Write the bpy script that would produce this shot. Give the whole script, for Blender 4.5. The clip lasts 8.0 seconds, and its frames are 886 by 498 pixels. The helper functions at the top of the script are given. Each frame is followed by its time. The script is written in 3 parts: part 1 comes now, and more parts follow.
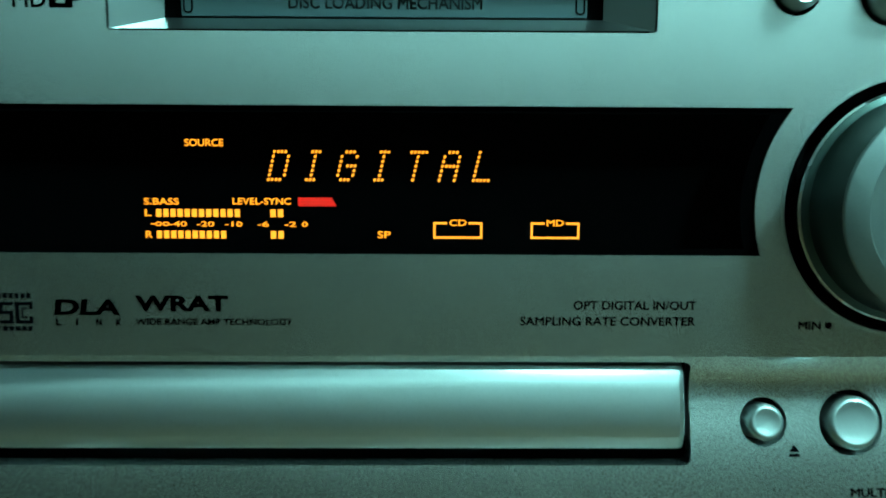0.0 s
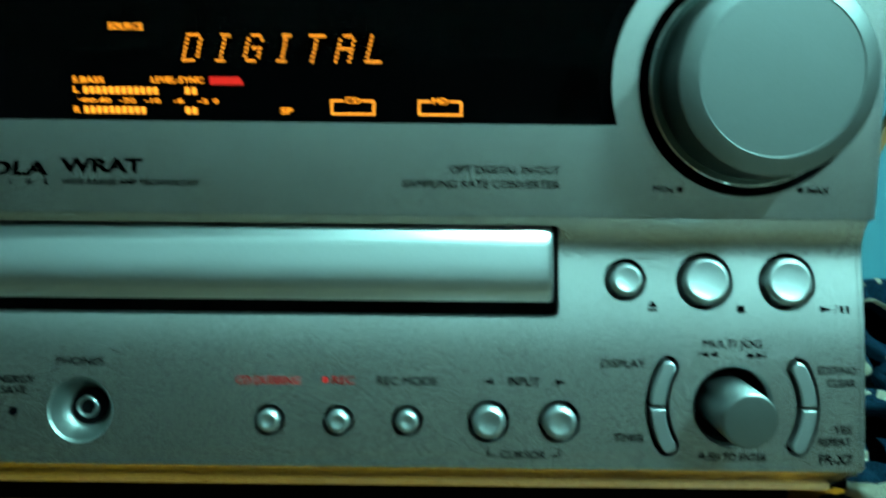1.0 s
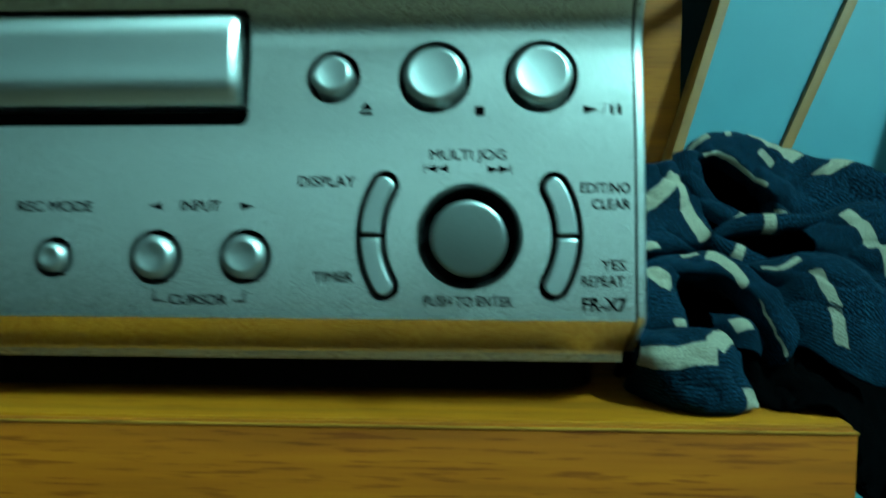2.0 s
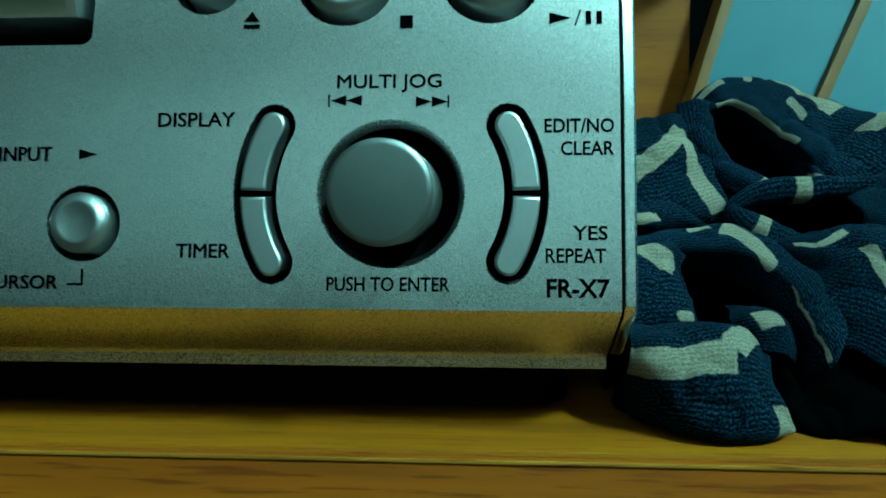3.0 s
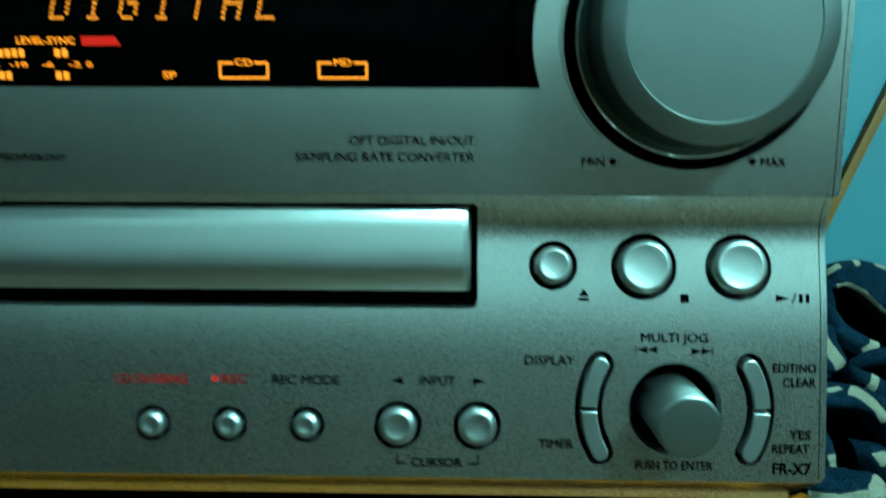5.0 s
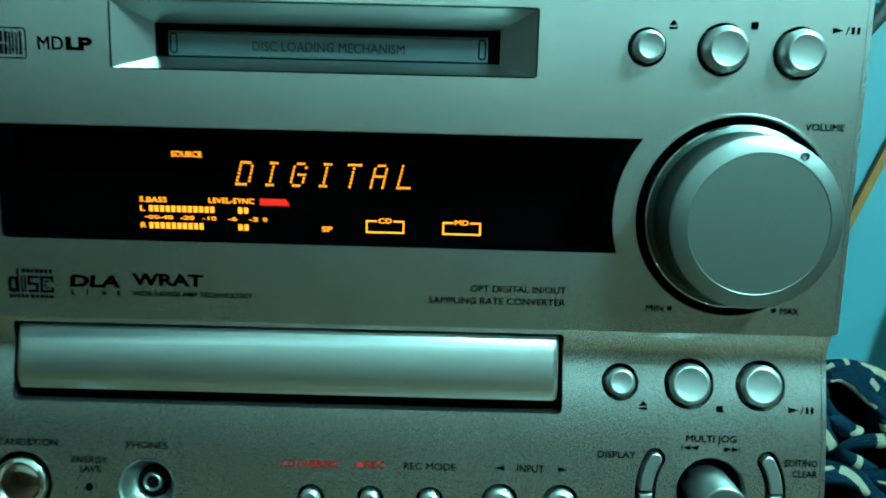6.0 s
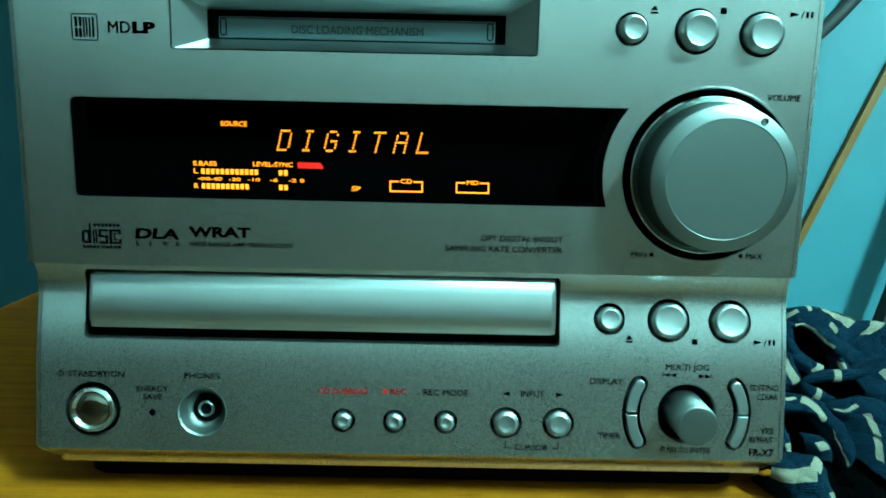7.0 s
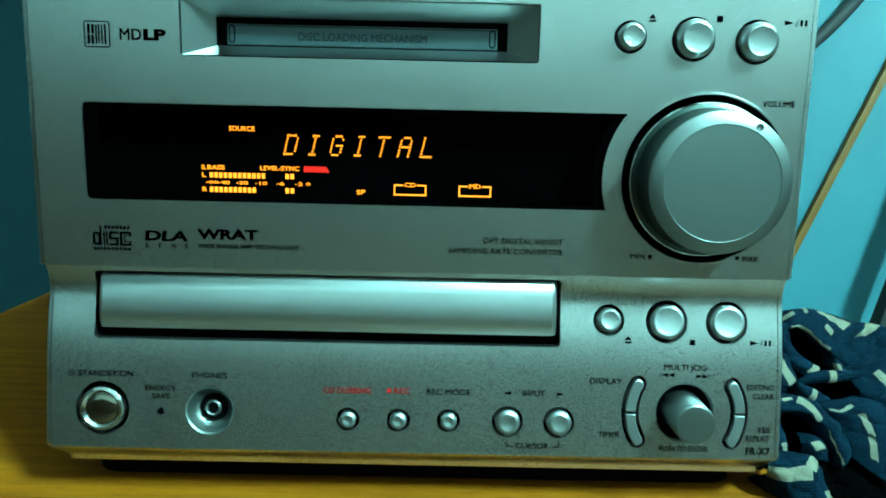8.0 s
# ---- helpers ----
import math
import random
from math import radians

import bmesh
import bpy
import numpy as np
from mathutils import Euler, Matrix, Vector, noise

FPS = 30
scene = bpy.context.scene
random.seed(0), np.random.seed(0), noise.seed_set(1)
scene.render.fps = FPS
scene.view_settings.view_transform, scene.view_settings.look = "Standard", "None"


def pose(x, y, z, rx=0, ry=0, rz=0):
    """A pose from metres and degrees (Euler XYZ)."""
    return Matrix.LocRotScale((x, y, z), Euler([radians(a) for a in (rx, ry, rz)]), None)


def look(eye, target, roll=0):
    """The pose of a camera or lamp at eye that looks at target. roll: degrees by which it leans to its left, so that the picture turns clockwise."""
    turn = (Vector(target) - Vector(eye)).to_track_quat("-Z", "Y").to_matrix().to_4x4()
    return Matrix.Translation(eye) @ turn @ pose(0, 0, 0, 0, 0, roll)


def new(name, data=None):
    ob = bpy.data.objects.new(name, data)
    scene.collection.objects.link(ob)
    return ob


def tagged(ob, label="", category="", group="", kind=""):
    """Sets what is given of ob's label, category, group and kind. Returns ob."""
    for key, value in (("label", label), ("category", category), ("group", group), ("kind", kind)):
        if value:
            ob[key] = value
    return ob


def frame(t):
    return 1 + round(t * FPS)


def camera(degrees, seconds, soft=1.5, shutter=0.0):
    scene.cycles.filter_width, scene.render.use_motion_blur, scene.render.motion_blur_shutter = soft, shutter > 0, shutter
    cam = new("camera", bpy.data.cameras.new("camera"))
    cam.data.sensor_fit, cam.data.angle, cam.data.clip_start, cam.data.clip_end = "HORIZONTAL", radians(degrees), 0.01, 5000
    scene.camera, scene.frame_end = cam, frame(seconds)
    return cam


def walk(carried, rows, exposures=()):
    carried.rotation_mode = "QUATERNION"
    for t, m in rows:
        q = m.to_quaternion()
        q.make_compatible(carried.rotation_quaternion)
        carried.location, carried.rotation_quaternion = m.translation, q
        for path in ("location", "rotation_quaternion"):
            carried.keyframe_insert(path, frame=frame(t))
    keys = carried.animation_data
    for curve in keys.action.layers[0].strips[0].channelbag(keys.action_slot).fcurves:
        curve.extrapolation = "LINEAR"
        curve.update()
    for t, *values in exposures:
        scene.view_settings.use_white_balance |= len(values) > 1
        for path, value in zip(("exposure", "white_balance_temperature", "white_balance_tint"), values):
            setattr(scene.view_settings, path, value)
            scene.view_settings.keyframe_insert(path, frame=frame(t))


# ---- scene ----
cam = camera(62.0, 8.0, soft=1.75, shutter=0.4)
PATH = [
    (0, look((-0.00656, -0.12963, 0.10173), (-0.00472, 0.06906, 0.07899), 0.25)),
    (0.5, look((-0.00251, -0.14509, 0.09611), (-0.00263, 0.05372, 0.07431), 0.60)),
    (1, look((0.01735, -0.14832, 0.07855), (0.01648, 0.05026, 0.05478), 0.55)),
    (1.5, look((0.04988, -0.13861, 0.05483), (0.04308, 0.06039, 0.03610), 0.66)),
    (1.8, look((0.06556, -0.12651, 0.04421), (0.05974, 0.07280, 0.02866), 0.24)),
    (2, look((0.07833, -0.11721, 0.03540), (0.06822, 0.08200, 0.02081), 0.03)),
    (2.2, look((0.08792, -0.10749, 0.02847), (0.07513, 0.09180, 0.01753), -0.21)),
    (3.3, look((0.08794, -0.08283, 0.02800), (0.07471, 0.11626, 0.01432), 0.06)),
    (3.5, look((0.08810, -0.08408, 0.02925), (0.07387, 0.11491, 0.01521), -0.05)),
    (4, look((0.08462, -0.08867, 0.03361), (0.07262, 0.11058, 0.02102), 0.09)),
    (4.5, look((0.06638, -0.10866, 0.04698), (0.05611, 0.09047, 0.03133), -0.04)),
    (5, look((0.03770, -0.12988, 0.07787), (0.03285, 0.06769, 0.04720), 0.17)),
    (5.2, look((0.02752, -0.13553, 0.08573), (0.03057, 0.06228, 0.05633), 1.04)),
    (6.3, look((0.01177, -0.17789, 0.11675), (0.01024, 0.01924, 0.08302), 1.48)),
    (6.5, look((0.01195, -0.18433, 0.11716), (0.01105, 0.01256, 0.08200), 1.50)),
    (7, look((0.00702, -0.19496, 0.10831), (0.00796, 0.00195, 0.07333), 1.20)),
    (7.5, look((0.00602, -0.19864, 0.10840), (0.00788, -0.00186, 0.07271), 1.16)),
    (8, look((0.00609, -0.19946, 0.10809), (0.00711, -0.00228, 0.07464), 1.27)),
]
# the camera darkens its picture near the panel and brightens it further off
walk(cam, PATH, [(0, -0.1), (1.0, -0.1), (2.0, -0.5), (3.5, -0.75), (4.0, -0.75), (4.5, -0.7), (5.0, -0.35), (6.5, 0.2), (8.0, 0.3)])


# ==== world
MM = 0.001
world = bpy.data.worlds.new("room_air")
scene.world = world
world.use_nodes = True
world.node_tree.nodes["Background"].inputs[0].default_value = (0.30, 0.42, 0.45, 1)
world.node_tree.nodes["Background"].inputs[1].default_value = 0.0008


# ==== materials
def material(name, colour=(0.5, 0.5, 0.5), rough=0.5, metal=0.0):
    m = bpy.data.materials.new(name)
    m.use_nodes = True
    b = m.node_tree.nodes["Principled BSDF"]
    b.inputs["Base Color"].default_value = (*colour, 1)
    b.inputs["Roughness"].default_value = rough
    b.inputs["Metallic"].default_value = metal
    return m, m.node_tree.nodes, m.node_tree.links, b


def noise_node(nodes, links, scale, detail=3.0, stretch=(1, 1, 1), coord="Object"):
    tc, mp, nz = nodes.new("ShaderNodeTexCoord"), nodes.new("ShaderNodeMapping"), nodes.new("ShaderNodeTexNoise")
    mp.inputs["Scale"].default_value = stretch
    nz.inputs["Scale"].default_value, nz.inputs["Detail"].default_value = scale, detail
    links.new(tc.outputs[coord], mp.inputs["Vector"])
    links.new(mp.outputs[0], nz.inputs["Vector"])
    return nz


def ramp(nodes, links, source, stops):
    r = nodes.new("ShaderNodeValToRGB")
    while len(r.color_ramp.elements) < len(stops):
        r.color_ramp.elements.new(0.5)
    for e, (p, c) in zip(r.color_ramp.elements, stops):
        e.position, e.color = p, (*c, 1)
    links.new(source, r.inputs[0])
    return r


def bump(nodes, links, height, bsdf, strength, distance):
    b = nodes.new("ShaderNodeBump")
    b.inputs["Strength"].default_value, b.inputs["Distance"].default_value = strength, distance
    links.new(height, b.inputs["Height"])
    links.new(b.outputs[0], bsdf.inputs["Normal"])


def metal_paint(name, light, dark, rough, grain, strength=0.25, metal=1.0):
    m, n, l, b = material(name, light, rough, metal)
    fine = noise_node(n, l, grain, 2.0)
    stain = noise_node(n, l, 45.0, 5.0)
    c = ramp(n, l, stain.outputs[0], [(0.3, dark), (0.7, light)])
    tint = ramp(n, l, fine.outputs[0], [(0.36, (0.66, 0.66, 0.66)), (0.58, (1, 1, 1))])
    mul = n.new("ShaderNodeMix")
    mul.data_type, mul.blend_type = "RGBA", "MULTIPLY"
    mul.inputs[0].default_value = min(1.0, strength * 1.4)
    l.new(c.outputs[0], mul.inputs[6])
    l.new(tint.outputs[0], mul.inputs[7])
    blotch = noise_node(n, l, 1700.0, 3.0)
    worn = ramp(n, l, blotch.outputs[0], [(0.34, (0.80, 0.83, 0.81)), (0.44, (0.96, 0.97, 0.96)), (0.66, (1, 1, 1))])
    both = n.new("ShaderNodeMix")
    both.data_type, both.blend_type = "RGBA", "MULTIPLY"
    both.inputs[0].default_value = min(1.0, strength * 1.4)
    l.new(mul.outputs[2], both.inputs[6])
    l.new(worn.outputs[0], both.inputs[7])
    l.new(both.outputs[2], b.inputs["Base Color"])
    mr = n.new("ShaderNodeMapRange")
    mr.inputs[1].default_value, mr.inputs[2].default_value = 0.3, 0.7
    swing = 0.08 * min(1.0, strength * 1.6)
    mr.inputs[3].default_value, mr.inputs[4].default_value = rough - swing, rough + swing
    l.new(fine.outputs[0], mr.inputs[0])
    l.new(mr.outputs[0], b.inputs["Roughness"])
    bump(n, l, fine.outputs[0], b, strength * 0.35, 0.00005)
    return m


ALU = metal_paint("sandblasted_aluminium", (0.80, 0.82, 0.80), (0.73, 0.755, 0.74), 0.27, 8000.0, 0.28, 1.0)
KNOB = metal_paint("turned_aluminium", (0.26, 0.29, 0.285), (0.24, 0.268, 0.263), 0.40, 3800.0, 0.10)
TRAY = metal_paint("smooth_tray_metal", (0.78, 0.82, 0.82), (0.75, 0.79, 0.79), 0.29, 8000.0, 0.12)
# knob metal darkened: the barrel's dim reflections are put into its colour
BARRELSHADE = metal_paint("shaded_turned_barrel", (0.075, 0.10, 0.092), (0.06, 0.085, 0.078), 0.34, 3800.0, 0.10)
BUTTON = metal_paint("satin_button_metal", (0.46, 0.49, 0.485), (0.43, 0.46, 0.455), 0.38, 5000.0, 0.1)
CHROME = material("chrome", (0.85, 0.84, 0.82), 0.08, 1.0)[0]
BRONZE = material("smoked_chrome_lens", (0.40, 0.34, 0.28), 0.12, 1.0)[0]
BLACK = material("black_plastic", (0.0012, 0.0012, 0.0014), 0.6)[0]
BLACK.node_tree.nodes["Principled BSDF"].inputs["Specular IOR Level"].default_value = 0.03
DISH = metal_paint("cast_socket_metal", (0.22, 0.245, 0.235), (0.19, 0.215, 0.205), 0.5, 4000.0, 0.3)
CASE = metal_paint("painted_steel_case", (0.30, 0.31, 0.31), (0.26, 0.27, 0.27), 0.5, 3000.0, 0.2, 0.6)
INK = material("black_ink", (0.0008, 0.001, 0.0014), 0.8)[0]
INK.node_tree.nodes["Principled BSDF"].inputs["Specular IOR Level"].default_value = 0.0
REDINK = material("red_ink", (0.45, 0.014, 0.012), 0.6)[0]
REDINK.node_tree.nodes["Principled BSDF"].inputs["Specular IOR Level"].default_value = 0.1
SCREEN = material("display_black", (0.0006, 0.0006, 0.0007), 0.6)[0]
SCREEN.node_tree.nodes["Principled BSDF"].inputs["Specular IOR Level"].default_value = 0.0
FUNNEL = material("satin_slot_metal", (0.42, 0.45, 0.44), 0.28, 1.0)[0]
FLAP = material("grey_flap_plastic", (0.065, 0.095, 0.102), 0.3)[0]
FLAPINK = material("dark_flap_print", (0.018, 0.024, 0.027), 0.5)[0]


def glow(name, colour, strength):
    m, n, l, b = material(name, (0.02, 0.01, 0.0), 0.6)
    b.inputs["Emission Color"].default_value = (*colour, 1)
    b.inputs["Emission Strength"].default_value = strength
    return m


AMBER = glow("amber_phosphor", (1.0, 0.36, 0.018), 2.8)
TUBE = glow("fluorescent_tube_glow", (0.385, 1.0, 0.985), 1120.0)
REDGLOW = glow("red_phosphor", (1.0, 0.003, 0.003), 1.1)


def make_glass():
    m, n, l, b = material("smoked_glass", (0, 0, 0), 0.05)
    clear, gloss, mix, fr = (n.new("ShaderNodeBsdfTransparent"), n.new("ShaderNodeBsdfGlossy"), n.new("ShaderNodeMixShader"), n.new("ShaderNodeFresnel"))
    clear.inputs[0].default_value = (0.72, 0.70, 0.70, 1)
    gloss.inputs["Roughness"].default_value = 0.08
    gloss.inputs["Color"].default_value = (0.3, 0.3, 0.3, 1)
    fr.inputs[0].default_value = 1.22
    l.new(fr.outputs[0], mix.inputs[0])
    l.new(clear.outputs[0], mix.inputs[1])
    l.new(gloss.outputs[0], mix.inputs[2])
    l.new(mix.outputs[0], n["Material Output"].inputs["Surface"])
    return m


GLASS = make_glass()


def make_wood(name, light, mid, dark, flecks):
    m, n, l, b = material(name, mid, 0.6)
    b.inputs["Specular IOR Level"].default_value = 0.15
    grain = noise_node(n, l, 90.0, 7.0, (0.14, 2.6, 2.6))
    c = ramp(n, l, grain.outputs[0], [(0.30, dark), (0.50, mid), (0.72, light)])
    fleck = noise_node(n, l, 1500.0, 3.0, (0.06, 1.0, 1.0))
    f = ramp(n, l, fleck.outputs[0], [(0.33, (flecks, flecks * 0.8, flecks * 0.7)), (0.44, (1, 1, 1))])
    mix = n.new("ShaderNodeMix")
    mix.data_type, mix.blend_type = "RGBA", "MULTIPLY"
    mix.inputs[0].default_value = 1.0
    l.new(c.outputs[0], mix.inputs[6])
    l.new(f.outputs[0], mix.inputs[7])
    l.new(mix.outputs[2], b.inputs["Base Color"])
    bump(n, l, grain.outputs[0], b, 0.15, 0.0004)
    return m


WOOD = make_wood("varnished_desk_wood", (0.29, 0.088, 0.0012), (0.24, 0.067, 0.0009), (0.165, 0.043, 0.0009), 0.72)
EDGEWOOD = make_wood("desk_edge_wood", (0.33, 0.078, 0.0012), (0.26, 0.055, 0.001), (0.18, 0.036, 0.0008), 0.62)
EDGELINE = make_wood("worn_pale_edge", (0.36, 0.15, 0.02), (0.28, 0.10, 0.01), (0.14, 0.04, 0.003), 0.4)
BOARDWOOD = make_wood("brown_board_wood", (0.25, 0.068, 0.0016), (0.21, 0.054, 0.0012), (0.16, 0.041, 0.001), 0.85)


def plain(name, a, b_, rough, scale, strength=0.1, dist=0.0005):
    m, n, l, b = material(name, a, rough)
    nz = noise_node(n, l, scale, 5.0)
    c = ramp(n, l, nz.outputs[0], [(0.3, b_), (0.7, a)])
    l.new(c.outputs[0], b.inputs["Base Color"])
    bump(n, l, nz.outputs[0], b, strength, dist)
    return m


BLUE = plain("pale_blue_board_paint", (0.024, 0.150, 0.185), (0.020, 0.132, 0.166), 0.55, 30.0)
OCHRE = plain("ochre_wooden_trim", (0.19, 0.075, 0.006), (0.15, 0.055, 0.004), 0.5, 120.0)
# brown of the added lower walls, which only darken what the metal reflects
LOWERDARK = plain("brown_panelling", (0.060, 0.032, 0.013), (0.046, 0.024, 0.010), 0.6, 15.0)
# dark copy of the pale wall colour, to cut fill light from the sides
FILLCUT = plain("fill_cutting_wall", (0.10, 0.11, 0.11), (0.08, 0.09, 0.09), 0.8, 12.0)
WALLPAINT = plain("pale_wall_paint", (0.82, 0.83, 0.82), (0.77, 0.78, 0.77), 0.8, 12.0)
BLUEWALL = plain("blue_wall_paint", (0.004, 0.020, 0.024), (0.003, 0.016, 0.020), 0.8, 8.0)
CEIL = plain("pale_ceiling_paint", (0.74, 0.76, 0.76), (0.68, 0.70, 0.70), 0.85, 10.0)
BLUEWALL.node_tree.nodes["Principled BSDF"].inputs["Specular IOR Level"].default_value = 0.1
FLOORMAT = plain("dark_floor", (0.075, 0.042, 0.018), (0.055, 0.030, 0.012), 0.6, 20.0)
RUBBER = plain("black_rubber", (0.012, 0.012, 0.013), (0.008, 0.008, 0.009), 0.7, 200.0)


def make_cloth():
    """Ribbed navy knit; the cream bands are printed where the "stripe" value of the sheet is above nought."""
    m, n, l, b = material("navy_cloth_cream_stripes", (0.03, 0.06, 0.11), 0.95)
    uv = n.new("ShaderNodeUVMap")
    uv.uv_map = "UVMap"
    band = n.new("ShaderNodeAttribute")
    band.attribute_name = "stripe"
    weave = n.new("ShaderNodeTexNoise")
    weave.inputs["Scale"].default_value = 3600.0
    rib = n.new("ShaderNodeTexWave")
    rib.bands_direction = "Y"
    rib.inputs["Scale"].default_value = 480.0
    rib.inputs["Distortion"].default_value = 2.5
    rib.inputs["Detail"].default_value = 2.0
    rib.inputs["Detail Scale"].default_value = 3.0
    fade = n.new("ShaderNodeTexNoise")
    fade.inputs["Scale"].default_value = 130.0
    for x in (weave, rib, fade):
        l.new(uv.outputs[0], x.inputs["Vector"])
    yarn = n.new("ShaderNodeMath")
    yarn.operation = "MULTIPLY_ADD"
    yarn.inputs[1].default_value = 0.14
    l.new(rib.outputs[0], yarn.inputs[0])
    l.new(weave.outputs[0], yarn.inputs[2])
    navy = ramp(n, l, yarn.outputs[0], [(0.36, (0.0002, 0.0008, 0.0016)), (0.55, (0.0007, 0.0046, 0.0092)), (0.80, (0.008, 0.040, 0.070))])
    cream = ramp(n, l, yarn.outputs[0], [(0.4, (0.12, 0.108, 0.08)), (0.8, (0.26, 0.235, 0.18))])
    worn = ramp(n, l, fade.outputs[0], [(0.3, (0.72, 0.72, 0.72)), (0.7, (1, 1, 1))])
    edge = n.new("ShaderNodeMapRange")
    edge.inputs[1].default_value, edge.inputs[2].default_value = -0.12, 0.12
    fuzz = n.new("ShaderNodeMath")
    fuzz.operation = "MULTIPLY_ADD"
    fuzz.inputs[1].default_value = 0.25
    l.new(weave.outputs[0], fuzz.inputs[0])
    l.new(band.outputs["Fac"], fuzz.inputs[2])
    l.new(fuzz.outputs[0], edge.inputs[0])
    mix = n.new("ShaderNodeMix")
    mix.data_type = "RGBA"
    l.new(edge.outputs[0], mix.inputs[0])
    l.new(navy.outputs[0], mix.inputs[6])
    l.new(cream.outputs[0], mix.inputs[7])
    dull = n.new("ShaderNodeMix")
    dull.data_type, dull.blend_type = "RGBA", "MULTIPLY"
    dull.inputs[0].default_value = 1.0
    l.new(mix.outputs[2], dull.inputs[6])
    l.new(worn.outputs[0], dull.inputs[7])
    l.new(dull.outputs[2], b.inputs["Base Color"])
    b.inputs["Specular IOR Level"].default_value = 0.02
    bump(n, l, yarn.outputs[0], b, 0.35, 0.0002)
    return m


CLOTH = make_cloth()
# near-black cloth colour that holds the shade of the heap's hollows
HEAPSHADE = plain("cloth_shade_black", (0.0008, 0.0009, 0.0010), (0.0005, 0.0006, 0.0007), 0.95, 900.0, 0.4, 0.0003)
HEAPSHADE.node_tree.nodes["Principled BSDF"].inputs["Specular IOR Level"].default_value = 0.0


# ==== building helpers (plan in millimetres: x across, y back, z up)
def mesh_from(name, bm, mat, parent=None, label="", angle=35):
    me = bpy.data.meshes.new(name)
    bmesh.ops.recalc_face_normals(bm, faces=bm.faces)
    bm.to_mesh(me)
    bm.free()
    me.transform(Matrix.Scale(MM, 4))
    me.materials.append(mat)
    me.polygons.foreach_set("use_smooth", [True] * len(me.polygons))
    me.set_sharp_from_angle(angle=radians(angle))
    ob = new(name, me)
    if parent:
        ob.parent = parent
        ob.matrix_parent_inverse = Matrix.Translation(parent.matrix_basis.translation).inverted() if parent.type == "EMPTY" else Matrix()
    if label:
        tagged(ob, label)
    return ob


def part(name, bm, mat, parent, label="", angle=35):
    return mesh_from(name, bm, mat, parent, label, angle)


def box(x0, x1, y0, y1, z0, z1, bevel=0.0, segs=2):
    bm = bmesh.new()
    bmesh.ops.create_cube(bm, size=1.0, matrix=Matrix.LocRotScale(((x0 + x1) / 2, (y0 + y1) / 2, (z0 + z1) / 2), None, (x1 - x0, y1 - y0, z1 - z0)))
    if bevel:
        bmesh.ops.bevel(bm, geom=bm.edges[:], offset=bevel, segments=segs, affect="EDGES", profile=0.6)
    return bm


def circle(cx, cz, r, n=48):
    return [(cx + r * math.cos(2 * math.pi * k / n), cz + r * math.sin(2 * math.pi * k / n)) for k in range(n)]


def rounded(x0, x1, z0, z1, r, n=6):
    out = []
    for cx, cz, a in ((x1 - r, z1 - r, 0), (x0 + r, z1 - r, 90), (x0 + r, z0 + r, 180), (x1 - r, z0 + r, 270)):
        out += [(cx + r * math.cos(radians(a + 90 * k / n)), cz + r * math.sin(radians(a + 90 * k / n))) for k in range(n + 1)]
    return out


def from_curve(curve):
    """The mesh of a filled flat curve or a text, as a bmesh with its x, y as plan x, z."""
    ob = bpy.data.objects.new("outline", curve)
    scene.collection.objects.link(ob)
    got = ob.evaluated_get(bpy.context.evaluated_depsgraph_get())
    bm = bmesh.new()
    me = got.to_mesh()
    bm.from_mesh(me)
    got.to_mesh_clear()
    bpy.data.objects.remove(ob)
    bpy.data.curves.remove(curve)
    for v in bm.verts:
        v.co = (v.co.x, -v.co.z, v.co.y)
    return bm


def flat(outlines, extrude=0.0, bevel=0.0):
    """Closed outlines in x, z, filled; inner ones are holes. Lies at y = 0, or reaches from -extrude to extrude."""
    cu = bpy.data.curves.new("outline", "CURVE")
    cu.dimensions, cu.fill_mode = "2D", "BOTH"
    cu.extrude, cu.bevel_depth, cu.bevel_resolution = extrude, bevel, 2
    cu.offset = -bevel
    for pts in outlines:
        sp = cu.splines.new("POLY")
        sp.points.add(len(pts) - 1)
        for p, (x, z) in zip(sp.points, pts):
            p.co = (x, z, 0, 1)
        sp.use_cyclic_u = True
    return from_curve(cu)


def panel(outline, holes, surface, depth, cuts=()):
    """A sheet with holes, bent to y = surface(z), with its edges turned back by depth."""
    bm = flat([outline, *holes])
    bmesh.ops.remove_doubles(bm, verts=bm.verts, dist=0.001)
    for z in cuts:
        bmesh.ops.bisect_plane(bm, geom=bm.verts[:] + bm.edges[:] + bm.faces[:], dist=0.0005, plane_co=(0, 0, z), plane_no=(0, 0, 1))
    for v in bm.verts:
        v.co.y = surface(v.co.z)
    rim = [e for e in bm.edges if e.is_boundary]
    made = bmesh.ops.extrude_edge_only(bm, edges=rim)
    for v in made["geom"]:
        if isinstance(v, bmesh.types.BMVert):
            v.co.y += depth
    return bm


